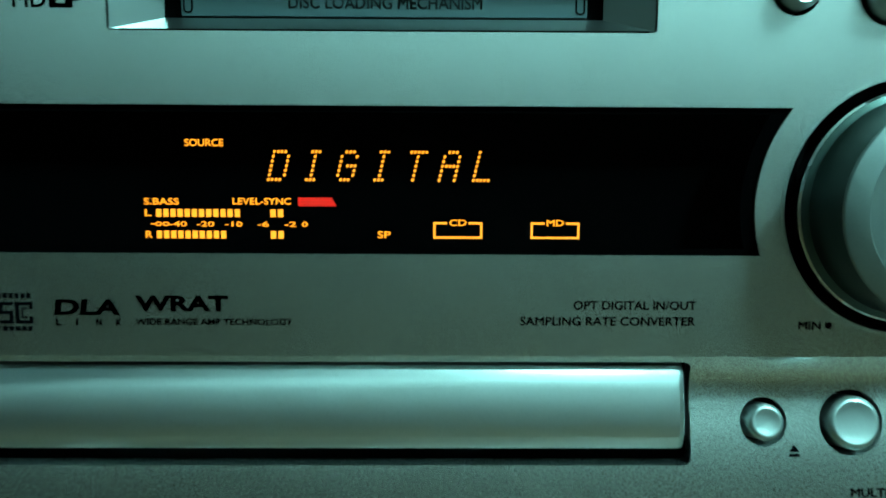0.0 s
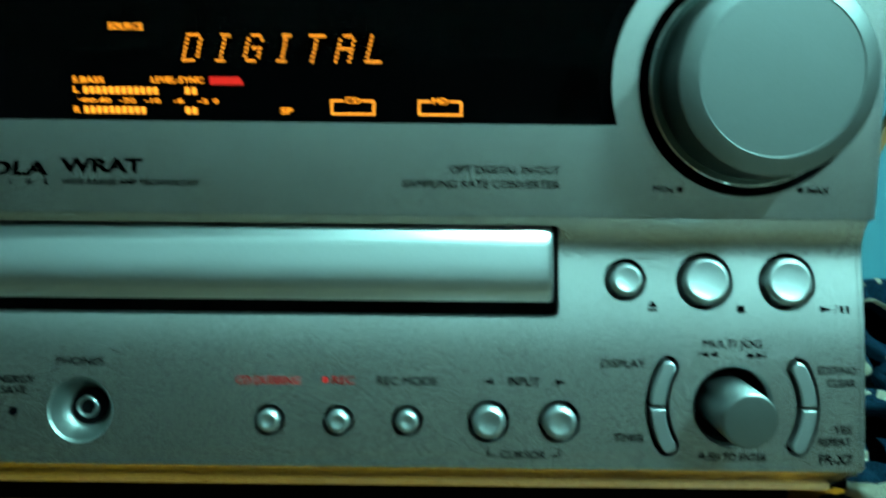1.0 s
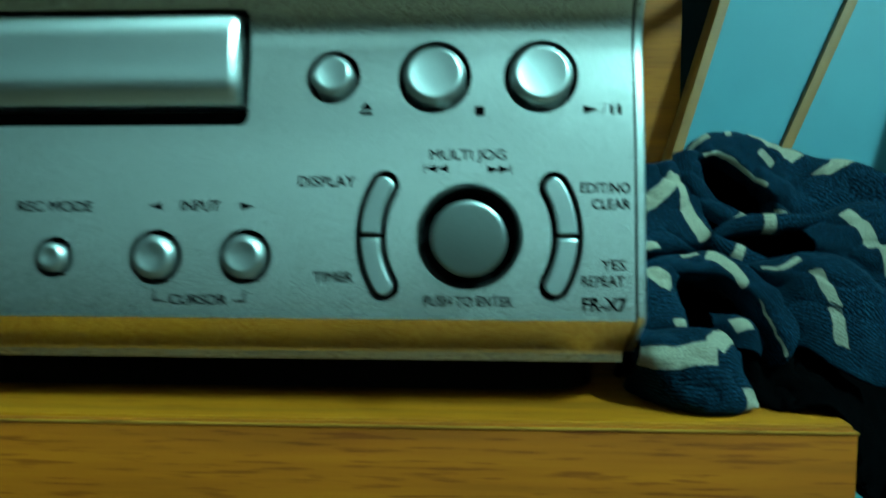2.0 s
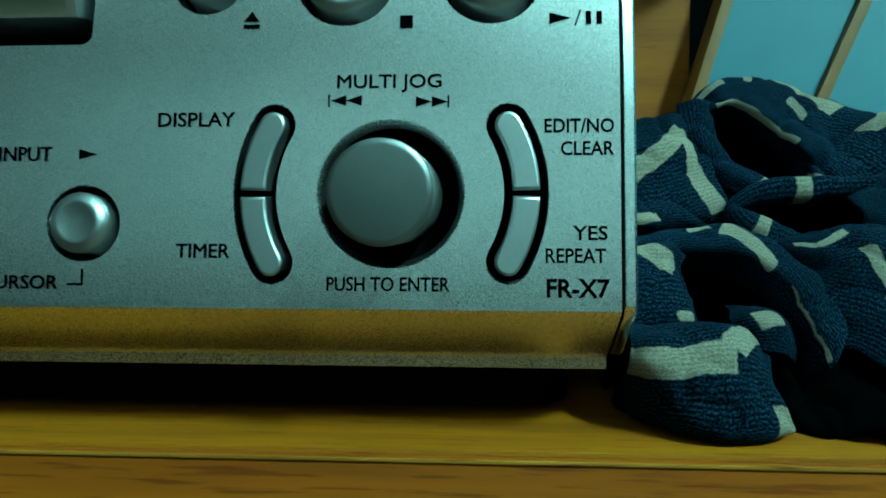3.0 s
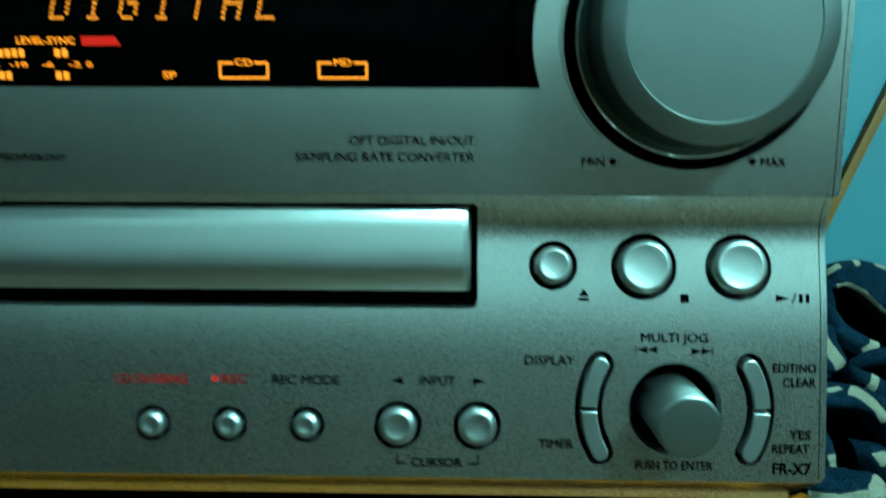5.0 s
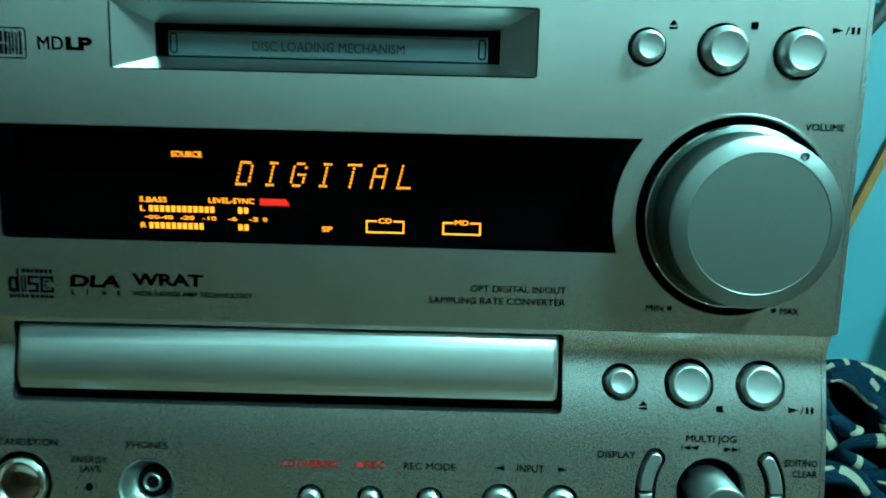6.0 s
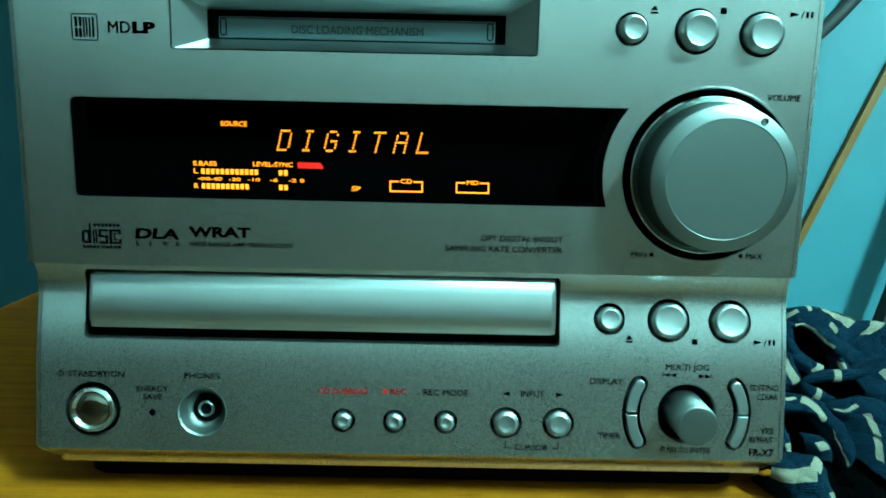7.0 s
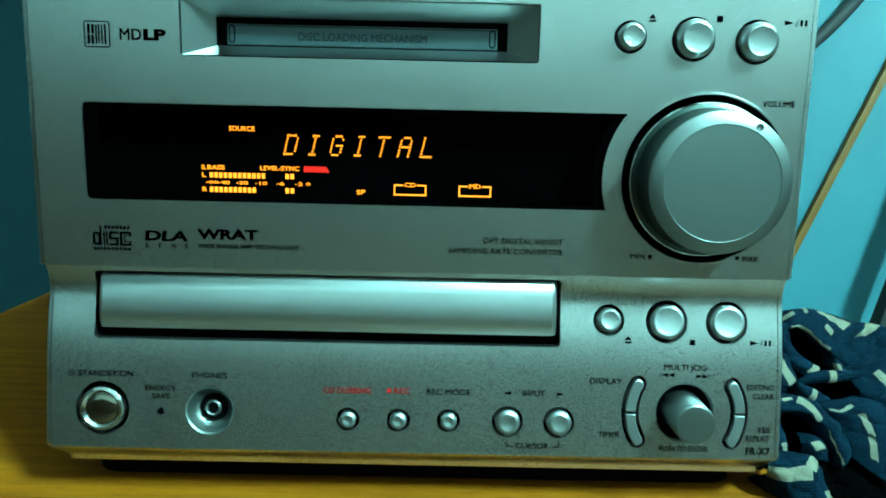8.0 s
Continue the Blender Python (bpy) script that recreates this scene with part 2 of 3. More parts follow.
def turned(cx, cz, y, profile, n=48, lean=0.0):
    """A lathe piece: profile of (radius, distance in front of y), turned about the line through (cx, cz)."""
    bm = bmesh.new()
    rings = []
    for r, d in profile:
        if r < 1e-6:
            rings.append([bm.verts.new((0, -d, 0))])
        else:
            rings.append([bm.verts.new((r * math.cos(2 * math.pi * k / n), -d, r * math.sin(2 * math.pi * k / n))) for k in range(n)])
    for a, b in zip(rings, rings[1:]):
        for k in range(n):
            j = (k + 1) % n
            if len(b) == 1:
                bm.faces.new((a[k], a[j], b[0]))
            elif len(a) == 1:
                bm.faces.new((a[0], b[j], b[k]))
            else:
                bm.faces.new((a[k], a[j], b[j], b[k]))
    bmesh.ops.transform(bm, matrix=pose(cx, y, cz, lean, 0, 0), verts=bm.verts)
    return bm


def flat_face(z):
    return 0.0


SLOPE_Z = np.array([0.0, 16.0, 19.0, 38.0, 54.0, 58.0, 61.0, 65.0, 67.4])
SLOPE = np.array([0.10, 0.12, 0.13, 0.14, 0.25, 0.22, 0.04, -0.40, -0.70])
_z = np.linspace(16.0, 67.4, 515)
_y = np.concatenate([[0], np.cumsum(np.interp((_z[1:] + _z[:-1]) / 2, SLOPE_Z, SLOPE) * np.diff(_z))]) - 3.4


def lower_face(z):
    """How far back the lower panel lies: a cove under the upper panel, a leaning front, a chamfer and a lip below."""
    if z < 8.6:
        return 7.4
    if z < 16.0:
        return float(np.interp(z, [8.6, 15.4, 16.0], [7.2, -2.8, -3.4]))
    return float(np.interp(z, _z, _y))


def lean_at(z):
    return math.degrees(math.atan(-float(np.interp(z, SLOPE_Z, SLOPE))))


def printed(text, xl, xr, zc, cap, surface, mat, parent, bold=0.0, slant=0.0, name="lettering", lift=0.12):
    """Text laid on a face: from xl to xr, with its capitals cap high about zc."""
    cu = bpy.data.curves.new("text", "FONT")
    cu.body, cu.offset, cu.shear = text, bold, slant
    cu.resolution_u = 3
    cu.bevel_depth, cu.bevel_resolution = 0.013, 0
    bm = from_curve(cu)
    lo = min(v.co.x for v in bm.verts), min(v.co.z for v in bm.verts)
    hi = max(v.co.x for v in bm.verts), max(v.co.z for v in bm.verts)
    for v in bm.verts:
        z = zc + ((v.co.z - lo[1]) / (hi[1] - lo[1]) - 0.5) * cap
        v.co = (xl + (v.co.x - lo[0]) / (hi[0] - lo[0]) * (xr - xl), surface(z) - lift, z)
    return part(name, bm, mat, parent)


def shape(outlines, surface, mat, parent, name="symbol", lift=0.12):
    bm = flat(outlines)
    for v in bm.verts:
        v.co.y = surface(v.co.z) - lift
    return part(name, bm, mat, parent)


def bar(x0, x1, z0, z1):
    return [(x0, z0), (x1, z0), (x1, z1), (x0, z1)]


def tri(x, z, w, h):
    """A triangle whose point lies w to the right of x (to the left: minus)."""
    return [(x, z - h / 2), (x, z + h / 2), (x + w, z)]


def frame_lines(x0, x1, z0, z1, t, r=0.0):
    if r:
        return [rounded(x0, x1, z0, z1, r), rounded(x0 + t, x1 - t, z0 + t, z1 - t, max(r - t, 0.05))]
    return [bar(x0, x1, z0, z1), bar(x0 + t, x1 - t, z0 + t, z1 - t)]


# ==== the room
def structure(name, bm, mat, label):
    return tagged(mesh_from(name, bm, mat), label, kind="structure")


structure("floor", box(-2600, 3600, -3200, 640, -780, -750), FLOORMAT, "dark floor below the desk")
structure("ceiling", box(-2600, 3600, -3200, 640, 1650, 1680), CEIL, "pale painted ceiling")
structure("wall_north", box(-2600, 3600, 312, 640, -750, 1650), BLUEWALL, "dark blue painted wall behind the desk")
# unseen walls: the south one pale for reflections, the side ones darkened against fill
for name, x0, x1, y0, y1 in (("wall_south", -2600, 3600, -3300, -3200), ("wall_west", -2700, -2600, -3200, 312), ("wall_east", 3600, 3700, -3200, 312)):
    structure(name, box(x0, x1, y0, y1, 540, 1650), WALLPAINT if name == "wall_south" else FILLCUT, "painted wall above brown panelling")
    # unseen dark band, added so the panels reflect dark from below
    structure(name.replace("wall", "panelling"), box(x0 - 4, x1 + 4, y0 - 4, y1 + 4, -750, 540), LOWERDARK, "brown wooden panelling on the lower wall")


# ==== the ceiling lamp: a long tube running away from the desk, high to its right
def build_lamp():
    lamp = new("ceiling_light")
    lx, ly = 1040, -950
    lamp.location = (lx * MM, ly * MM, 1.65)
    tagged(lamp, "short fluorescent tube fitting hung below the ceiling", "ceiling light")
    part("housing", box(lx - 60, lx + 60, ly - 220, ly + 220, 1440, 1450, 3), CASE, lamp)
    for y in (ly - 120, ly + 120):
        part("hanger", box(lx - 5, lx + 5, y - 5, y + 5, 1450.2, 1649.8, 1), CASE, lamp)
    bm = bmesh.new()
    bmesh.ops.create_cone(bm, cap_ends=True, segments=24, radius1=40, radius2=40, depth=400, matrix=pose(lx, ly, 1385, 90, 0, 0))
    part("tube", bm, TUBE, lamp, "glowing fluorescent tube")
    for y in (ly - 205, ly + 205):
        part("socket", box(lx - 12, lx + 12, y - 4, y + 4, 1340, 1439.8, 2), CASE, lamp)
    return lamp


build_lamp()


# ==== the desk
def build_desk():
    desk = new("desk")
    desk.location = (-0.05, 0.15, -0.75)
    tagged(desk, "yellow-brown varnished wooden desk with a square front edge", "desk")
    part("desktop", box(-235, 136, -2.6, 311, -18, 0, 0.5), WOOD, desk)
    part("front_edge", box(-235, 136, -4.2, -2.6, -40, -0.5, 0.35), EDGEWOOD, desk, "darker wooden front edge strip")
    part("edge_line", box(-235, 136, -4.45, -4.15, -1.0, -0.55, 0.1), EDGELINE, desk, "pale worn line along the edge")
    part("side_panel", box(100, 134, 0, 308, -750, -18.2, 1), EDGEWOOD, desk)
    part("side_panel", box(-233, -205, 0, 308, -750, -18.2, 1), EDGEWOOD, desk)
    return desk


build_desk()


# ==== the stereo
def build_stereo():
    s = new("mini_stereo")
    s.location = (0, 0.1, 0)
    tagged(s, "silver mini stereo with lit amber display standing on the wooden desk", "stereo")
    up, low = flat_face, lower_face
    KX, KZ = 77.5, 94.65          # volume knob
    JX, JZ = 76.6, 29.0           # jog dial

    # case, feet
    part("case", box(-102.4, 102.4, 9.5, 300, 8.4, 143.5, 1.2), CASE, s, "painted steel case")
    # black block added under the case in place of the shadow there
    dark_block = box(-99, 99, 12, 296, 1.0, 8.2)
    bmesh.ops.bevel(dark_block, geom=[e for e in dark_block.edges if abs(e.verts[0].co.z - e.verts[1].co.z) > 5], offset=9, segments=6, affect="EDGES", profile=0.5)
    part("gap_blocker", dark_block, BLACK, s, "black block added to keep the gap under the case dark")
    for fx in (-82, 82):
        for fy in (40, 270):
            bm = turned(0, 0, 0, [(0, 0), (9, 0), (10, 1), (10, 8.4), (0, 8.4)], 24)
            bmesh.ops.transform(bm, matrix=pose(fx, fy, 0, -90, 0, 0), verts=bm.verts)
            part("foot", bm, RUBBER, s)

    # upper panel
    arc = [(KX + 27.8 * math.cos(radians(a)), KZ + 27.8 * math.sin(radians(a))) for a in np.linspace(141.9, 198.6, 22)]
    window = [(-88.4, 86.0), (-89.3, 86.4), (-89.7, 87.3), (-89.7, 110.5), (-89.3, 111.5), (-88.4, 111.9)] + arc
    slot = rounded(-62.9, 31.3, 124.3, 139.4, 0.8)
    top_buttons = [("eject_button", 55.0, 131.6, 4.25), ("stop_button", 71.6, 131.4, 5.75), ("play_button", 88.2, 131.0, 5.75)]
    holes = [window, slot, circle(KX, KZ, 22.6, 72)] + [circle(x, z, r, 40) for _, x, z, r in top_buttons]
    part("upper_panel", panel(rounded(-102.3, 102.3, 67.5, 145.8, 0.6, 3), holes, up, 5.0), ALU, s, "sandblasted aluminium upper front panel")
    part("bezel_ring", turned(KX, KZ, 0, [(22.6, 0.0), (22.75, 0.25), (23.1, 0.25), (23.3, -0.02)], 72), ALU, s)
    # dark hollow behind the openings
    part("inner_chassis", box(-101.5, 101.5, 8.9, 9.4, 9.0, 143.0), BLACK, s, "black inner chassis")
    for sx in (-1, 1):
        prof = [(lower_face(z) + 1.0, z) for z in np.linspace(9, 67, 40)] + [(1.0, 67.6), (1.0, 145.2)]
        bm = bmesh.new()
        rows = []
        for y, z in prof:
            rows.append([bm.verts.new((sx * x, yy, z)) for x, yy in ((102.75, 12), (102.75, y + 0.15), (102.95, y), (104.0, y + 0.1), (104.3, y + 0.5), (104.3, 24))])
        for a, b in zip(rows, rows[1:]):
            for k in range(5):
                bm.faces.new((a[k], a[k + 1], b[k + 1], b[k]))
        for row in (rows[0], rows[-1]):
            bm.faces.new(row)
        # black strip laid in the cheek's gap for the shade inside it
        seam = bmesh.new()
        strip = [[seam.verts.new((sx * x, y - 0.25, z)) for x in (102.2, 102.8)] for y, z in prof]
        for a, b in zip(strip, strip[1:]):
            seam.faces.new((a[0], a[1], b[1], b[0]))
        part("seam_shade", seam, BLACK, s, "black strip standing in for the shade in the seam beside the panel")
        part("side_cheek", bm, ALU, s, "thin silver side cheek")

    # disc slot with sloping walls
    bm = bmesh.new()
    outer, inner = [], []
    for x, z in ((-62.55, 124.65), (30.95, 124.65), (30.95, 139.05), (-62.55, 139.05)):
        outer.append(bm.verts.new((x, 0.3, z)))
    for x, z in ((-55.4, 127.7), (23.4, 127.7), (23.4, 135.2), (-55.4, 135.2)):
        inner.append(bm.verts.new((x, 7.0, z)))
    for k in range(4):
        j = (k + 1) % 4
        bm.faces.new((outer[k], outer[j], inner[j], inner[k]))
    part("slot_funnel", bm, FUNNEL, s, "sloping silver slot surround", 20)
    part("slot_throat", panel(rounded(-57, 25, 126.5, 136.5, 0.6), [rounded(-55.4, 23.4, 127.7, 135.2, 0.5)], lambda z: 7.0, 2.0), BLACK, s)
    flap = part("slot_flap", box(-52.6, 20.6, 7.4, 8.6, 128.1, 133.6, 0.3), FLAP, s, "grey plastic disc flap")
    for x in (-51.3, 19.3):
        shape(frame_lines(x - 0.9, x + 0.9, 128.6, 133.2, 0.35, 0.8), lambda z: 7.4, BLACK, flap, "flap_catch", 0.1)
    shape([bar(-52.4, 20.4, 133.0, 133.45)], lambda z: 7.4, FLAPINK, flap, "flap_edge", 0.1)
    printed("DISC LOADING MECHANISM", -33.3, 1.6, 130.6, 2.2, lambda z: 7.4, FLAPINK, flap, lift=0.1)

    # display
    bm = flat([window])
    for v in bm.verts:
        v.co.y = 0.12
    glass = part("display_glass", bm, GLASS, s, "smoked glossy display glass")
    glass.visible_shadow = False
    inner = [(-85.8, 86.9), (-85.8, 110.7)] + [(KX + 30.2 * math.cos(radians(a)), KZ + 30.2 * math.sin(radians(a))) for a in np.linspace(147.9, 194.8, 20)]
    part("display_mask", panel(bar(-91, 57, 84.5, 113.5), [inner], lambda z: 0.6, 0.3), SCREEN, s, "black mask behind the glass")
    disp = part("display_screen", box(-96, 57, 8.55, 8.8, 82, 116), SCREEN, s, "black display screen")
    at = lambda z: 8.5
    FONT = {"D": "11110 10001 10001 10001 10001 10001 11110", "I": "01110 00100 00100 00100 00100 00100 01110",
            "G": "01110 10001 10000 10111 10001 10001 01110", "T": "11111 00100 00100 00100 00100 00100 00100",
            "A": "01110 10001 10001 11111 10001 10001 10001", "L": "10000 10000 10000 10000 10000 10000 11111"}
    for k, ch in enumerate("DIGITAL"):
        bm = bmesh.new()
        for r, row in enumerate(FONT[ch].split()):
            for c, on in enumerate(row):
                if on == "1":
                    z = 104.0 - r * 0.86
                    x = -37.9 + k * 6.36 + c * 0.70 + (z - 98.6) * 0.24
                    vs = [bm.verts.new((x + dx + dz * 0.24, 8.45, z + dz)) for dx, dz in ((-0.12, -0.29), (0.12, -0.29), (0.25, -0.13), (0.25, 0.13), (0.12, 0.29), (-0.12, 0.29), (-0.25, 0.13), (-0.25, -0.13))]
                    bm.faces.new(vs)
        part("display_character", bm, AMBER, disp)
    pr = lambda t, a, b, z, h, m=AMBER, bold=0.0: printed(t, a, b, z, h, at, m, disp, bold, 0, "display_lettering", 0.05)
    pr("SOURCE", -53.2, -46.0, 105.6, 1.35)
    pr("S.BASS", -61.1, -54.6, 94.7, 1.25)
    pr("LEVEL-SYNC", -44.6, -33.7, 94.8, 1.25)
    pr("L", -61.0, -59.8, 92.6, 1.3)
    pr("R", -61.0, -59.7, 88.5, 1.3)
    for t, x in (("-40", -54.9), ("-20", -49.8), ("-10", -44.5), ("-6", -39.0), ("-2", -33.9), ("0", -31.2)):
        w = 0.55 * len(t)
        pr(t, x - w, x + w, 90.5, 0.95)
    pr("-oo", -60.0, -56.5, 90.5, 0.8)
    pr("SP", -17.6, -15.1, 88.6, 1.3)
    shape([[(-32.4, 93.9), (-25.2, 93.9), (-26.1, 95.5), (-32.4, 95.5)]], at, REDGLOW, disp, "red_indicator", 0.05)
    for z, n in ((92.55, 12), (88.5, 10)):
        for k in range(n):
            x = -58.9 + k * 1.33
            shape([bar(x, x + 0.95, z - 0.72, z + 0.72)], at, AMBER, disp, "level_segment", 0.05)
        for x in (-37.6, -36.2):
            shape([bar(x, x + 1.0, z - 0.72, z + 0.72)], at, AMBER, disp, "level_segment", 0.05)
    for x, t in ((-7.1, "CD"), (11.2, "MD")):
        shape([[(x, 87.9), (x + 9.2, 87.9), (x + 9.2, 91.0), (x + 6.6, 91.0), (x + 6.6, 90.6), (x + 8.8, 90.6), (x + 8.8, 88.3),
                (x + 0.4, 88.3), (x + 0.4, 90.6), (x + 2.6, 90.6), (x + 2.6, 91.0), (x, 91.0)]], at, AMBER, disp, "display_frame", 0.05)
        pr(t, x + 3.0, x + 6.2, 90.9, 1.2)

    # volume knob
    knob = part("volume_knob", turned(KX, KZ, 0, [(0, 10.4), (18.1, 10.4), (18.4, 11.1), (18.4, 11.35), (18.2, 11.6),
                                                  (15.1, 13.0), (15.0, 13.0), (14.85, 12.85), (0, 12.83)], 96), KNOB, s, "large turned aluminium volume knob", 25)
    part("knob_barrel", turned(KX, KZ, 0, [(0, -5), (20.2, -5), (20.5, 0.6), (20.3, 1.4), (19.6, 1.7), (19.2, 2.0), (18.2, 11.0), (0, 11.0)], 96), BARRELSHADE, knob, "turned barrel of the knob, coloured dark for its dim reflections")
    part("knob_skirt", turned(KX, KZ, 0, [(20.55, -4.8), (20.75, 0.2), (20.7, 0.9), (20.35, 1.3)], 96), CHROME, knob, "bright chrome ring")
    mx, mz = KX + 16.6 * math.cos(radians(60)), KZ + 16.6 * math.sin(radians(60))
    part("knob_marker", turned(mx, mz, -12.4, [(0.95, 0.15), (0.9, 0.5), (0.65, 0.5), (0.6, 0.1), (0, 0.05)], 20), KNOB, knob)
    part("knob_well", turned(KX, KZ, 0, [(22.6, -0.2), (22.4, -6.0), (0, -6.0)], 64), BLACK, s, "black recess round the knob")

    # top buttons
    def button(name, x, z, r, y, high, flat_r, lean=0.0, mat=BUTTON):
        return part(name, turned(x, z, y, [(r, -6), (r, high * 0.45), (r - 0.25, high * 0.72), (flat_r + 0.45, high * 0.97), (flat_r + 0.2, high),
                                           (flat_r - 0.1, high - 0.08), (flat_r * 0.5, high - 0.22), (0, high - 0.28)], 48, lean), mat, s)

    for (name, x, z, r), fr in zip(top_buttons, (2.4, 3.5, 3.5)):
        button(name, x, z, r - 0.75, 0, 3.5, fr)
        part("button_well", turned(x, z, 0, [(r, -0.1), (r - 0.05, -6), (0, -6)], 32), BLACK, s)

    # lower panel
    CUTS = [8.6, 15.4, 16.0, *np.linspace(19, 38, 5), *np.linspace(40, 56, 25), *np.linspace(56.5, 66.8, 26)]
    bay = rounded(-90.4, 40.8, 46.6, 65.6, 1.4)
    row = [("eject_button", 54.5, 54.4, 4.4, 3.45, 2.3), ("stop_button", 70.9, 54.3, 5.95, 4.95, 3.7), ("play_button", 87.9, 54.3, 5.95, 4.95, 3.7),
           ("dubbing_button", -18.7, 25.3, 3.3, 2.4, 1.2), ("record_button", -4.5, 25.3, 3.3, 2.4, 1.2), ("record_mode_button", 9.7, 25.4, 3.3, 2.4, 1.2),
           ("input_button", 26.4, 25.5, 4.4, 3.5, 2.1), ("input_button", 40.9, 25.6, 4.4, 3.5, 2.1)]

    def arc_slot(r, half, a0, a1, cap_r):
        """A bent capsule about the jog dial."""
        out = []
        for k in range(15):
            a = radians(a0 + (a1 - a0) * k / 14)
            out.append((JX + (r + half) * math.cos(a), JZ + (r + half) * math.sin(a)))
        if cap_r:
            c, t = radians(a1), (JX + r * math.cos(radians(a1)), JZ + r * math.sin(radians(a1)))
            out += [(t[0] + half * math.cos(c + radians(b)), t[1] + half * math.sin(c + radians(b))) for b in range(20, 180, 20)]
        for k in range(15):
            a = radians(a1 + (a0 - a1) * k / 14)
            out.append((JX + (r - half) * math.cos(a), JZ + (r - half) * math.sin(a)))
        return out

    def full_slot(mid):
        r = 15.6 if mid else 15.3
        a = arc_slot(r, 2.5, mid - 30, mid + 30, True)
        t = radians(mid - 30)
        cx, cz = JX + r * math.cos(t), JZ + r * math.sin(t)
        return a + [(cx + 2.5 * math.cos(t + radians(b)), cz + 2.5 * math.sin(t + radians(b))) for b in range(200, 360, 20)]

    holes = [bay, circle(-87.9, 27.1, 7.6), circle(-57.7, 26.9, 6.8), circle(JX, JZ, 8.4, 64), full_slot(180), full_slot(0)]
    holes += [circle(x, z, r, 40) for _, x, z, r, _, _ in row]
    part("lower_panel", panel(bar(-102.3, 102.3, 7.2, 67.3), holes, low, 3.2, CUTS), ALU, s, "coved aluminium lower front panel")
    part("panel_gap", box(-102.0, 102.0, 2.0, 8.0, 67.25, 67.55), BLACK, s)
    for name, x, z, r, br, fr in row:
        high = 1.7 if r > 3.5 else 1.5
        button(name, x, z, br, low(z), high, fr, lean_at(z))
    # disc tray front
    bm = bmesh.new()
    prof = [(9.0, 49.7), (2.6, 49.7), (1.0, 49.9), (0.75, 50.2), (0.2, 52.2), (0.1, 52.5), (0.25, 55.0), (0.7, 58.0), (1.35, 61.0), (2.0, 63.3), (2.5, 64.3), (3.4, 64.9), (9.0, 65.0)]
    rings = []
    for x, back, shrink in ((-88.8, 1.6, 0.35), (-88.3, 0.5, 0.1), (-87.4, 0.0, 0.0), (38.1, 0.0, 0.0), (39.0, 0.5, 0.1), (39.5, 1.6, 0.35)):
        rings.append([bm.verts.new((x, min(y + back, 9.0), 57.3 + (z - 57.3) * (1 - shrink * 0.06))) for y, z in prof])
    for a, b in zip(rings, rings[1:]):
        for k in range(len(prof) - 1):
            bm.faces.new((a[k], a[k + 1], b[k + 1], b[k]))
    bm.faces.new(rings[0])
    bm.faces.new(rings[-1][::-1])
    part("disc_tray", bm, TRAY, s, "satin silver disc tray front", 28)

    # power button, indicator, headphone socket
    y = low(27.1)
    ring = part("power_button", turned(-87.9, 27.1, y, [(6.4, -5), (6.4, 0.2), (6.0, 0.9), (5.3, 1.1), (4.8, 0.7), (4.5, 0.3)], 56, lean_at(27)), CHROME, s, "chrome-ringed power button")
    part("button_lens", turned(-87.9, 27.1, y, [(4.55, 0.25), (4.2, 0.45), (2.5, 0.75), (0, 0.85)], 48, lean_at(27)), BRONZE, ring, "dark mirror-like centre")
    part("indicator_light", turned(-71.4, 26.6, low(26.6) - 0.1, [(0.95, 0), (0.9, 0.2), (0, 0.25)], 20, lean_at(27)), INK, s)
    y = low(26.9)
    sock = part("headphone_socket", turned(-57.7, 26.9, y, [(6.8, 0), (6.3, -0.4), (5.6, -2.8), (4.6, -4.4), (3.9, -4.7)], 56, lean_at(27)), DISH, s, "round dished headphone socket")
    part("socket_collar", turned(-57.7, 26.9, y, [(4.0, -4.7), (3.7, -3.9), (2.3, -3.9), (2.2, -4.8)], 40, lean_at(27)), BLACK, sock)
    part("socket_bush", turned(-57.7, 26.9, y, [(2.3, -4.6), (2.25, -3.3), (2.0, -3.1), (1.6, -3.3), (1.5, -7)], 36, lean_at(27)), KNOB, sock)
    part("socket_bore", turned(-57.7, 26.9, y, [(1.6, -3.8), (0, -4.2)], 24, lean_at(27)), BLACK, sock)

    # jog dial and its bent keys
    y = low(JZ)
    part("jog_dish", turned(JX, JZ, y, [(8.45, 0.02), (8.3, -0.15), (7.9, -0.9), (7.75, -1.5)], 64, lean_at(JZ)), ALU, s)
    part("jog_well", turned(JX, JZ, y, [(7.8, -1.4), (7.75, -6), (0, -6)], 48, lean_at(JZ)), BLACK, s)
    part("jog_dial", turned(JX, JZ - 0.2, y, [(5.65, -6), (5.65, 1.0), (5.6, 7.6), (5.5, 8.5), (5.2, 8.75), (4.8, 8.8), (0, 8.8)], 64, lean_at(JZ) * 0.2), KNOB, s, "protruding round jog dial")
    for name, mid, a0, a1 in (("display_key", 180, -1.3, -30), ("timer_key", 180, 1.3, 30), ("edit_key", 0, 1.3, 30), ("repeat_key", 0, -1.3, -30)):
        if name in ("display_key", "timer_key"):
            a0, a1 = mid + a0, mid + a1
        kr = 15.6 if mid else 15.3
        outline = arc_slot(kr, 1.5, a0, a1, False)
        t = radians(a1)
        cx, cz = JX + kr * math.cos(t), JZ + kr * math.sin(t)
        sgn = 1 if a1 > a0 else -1
        cap = [(cx + 1.5 * math.cos(t + sgn * radians(b)), cz + 1.5 * math.sin(t + sgn * radians(b))) for b in range(15, 180, 15)]
        outline = outline[:15] + cap + outline[15:]
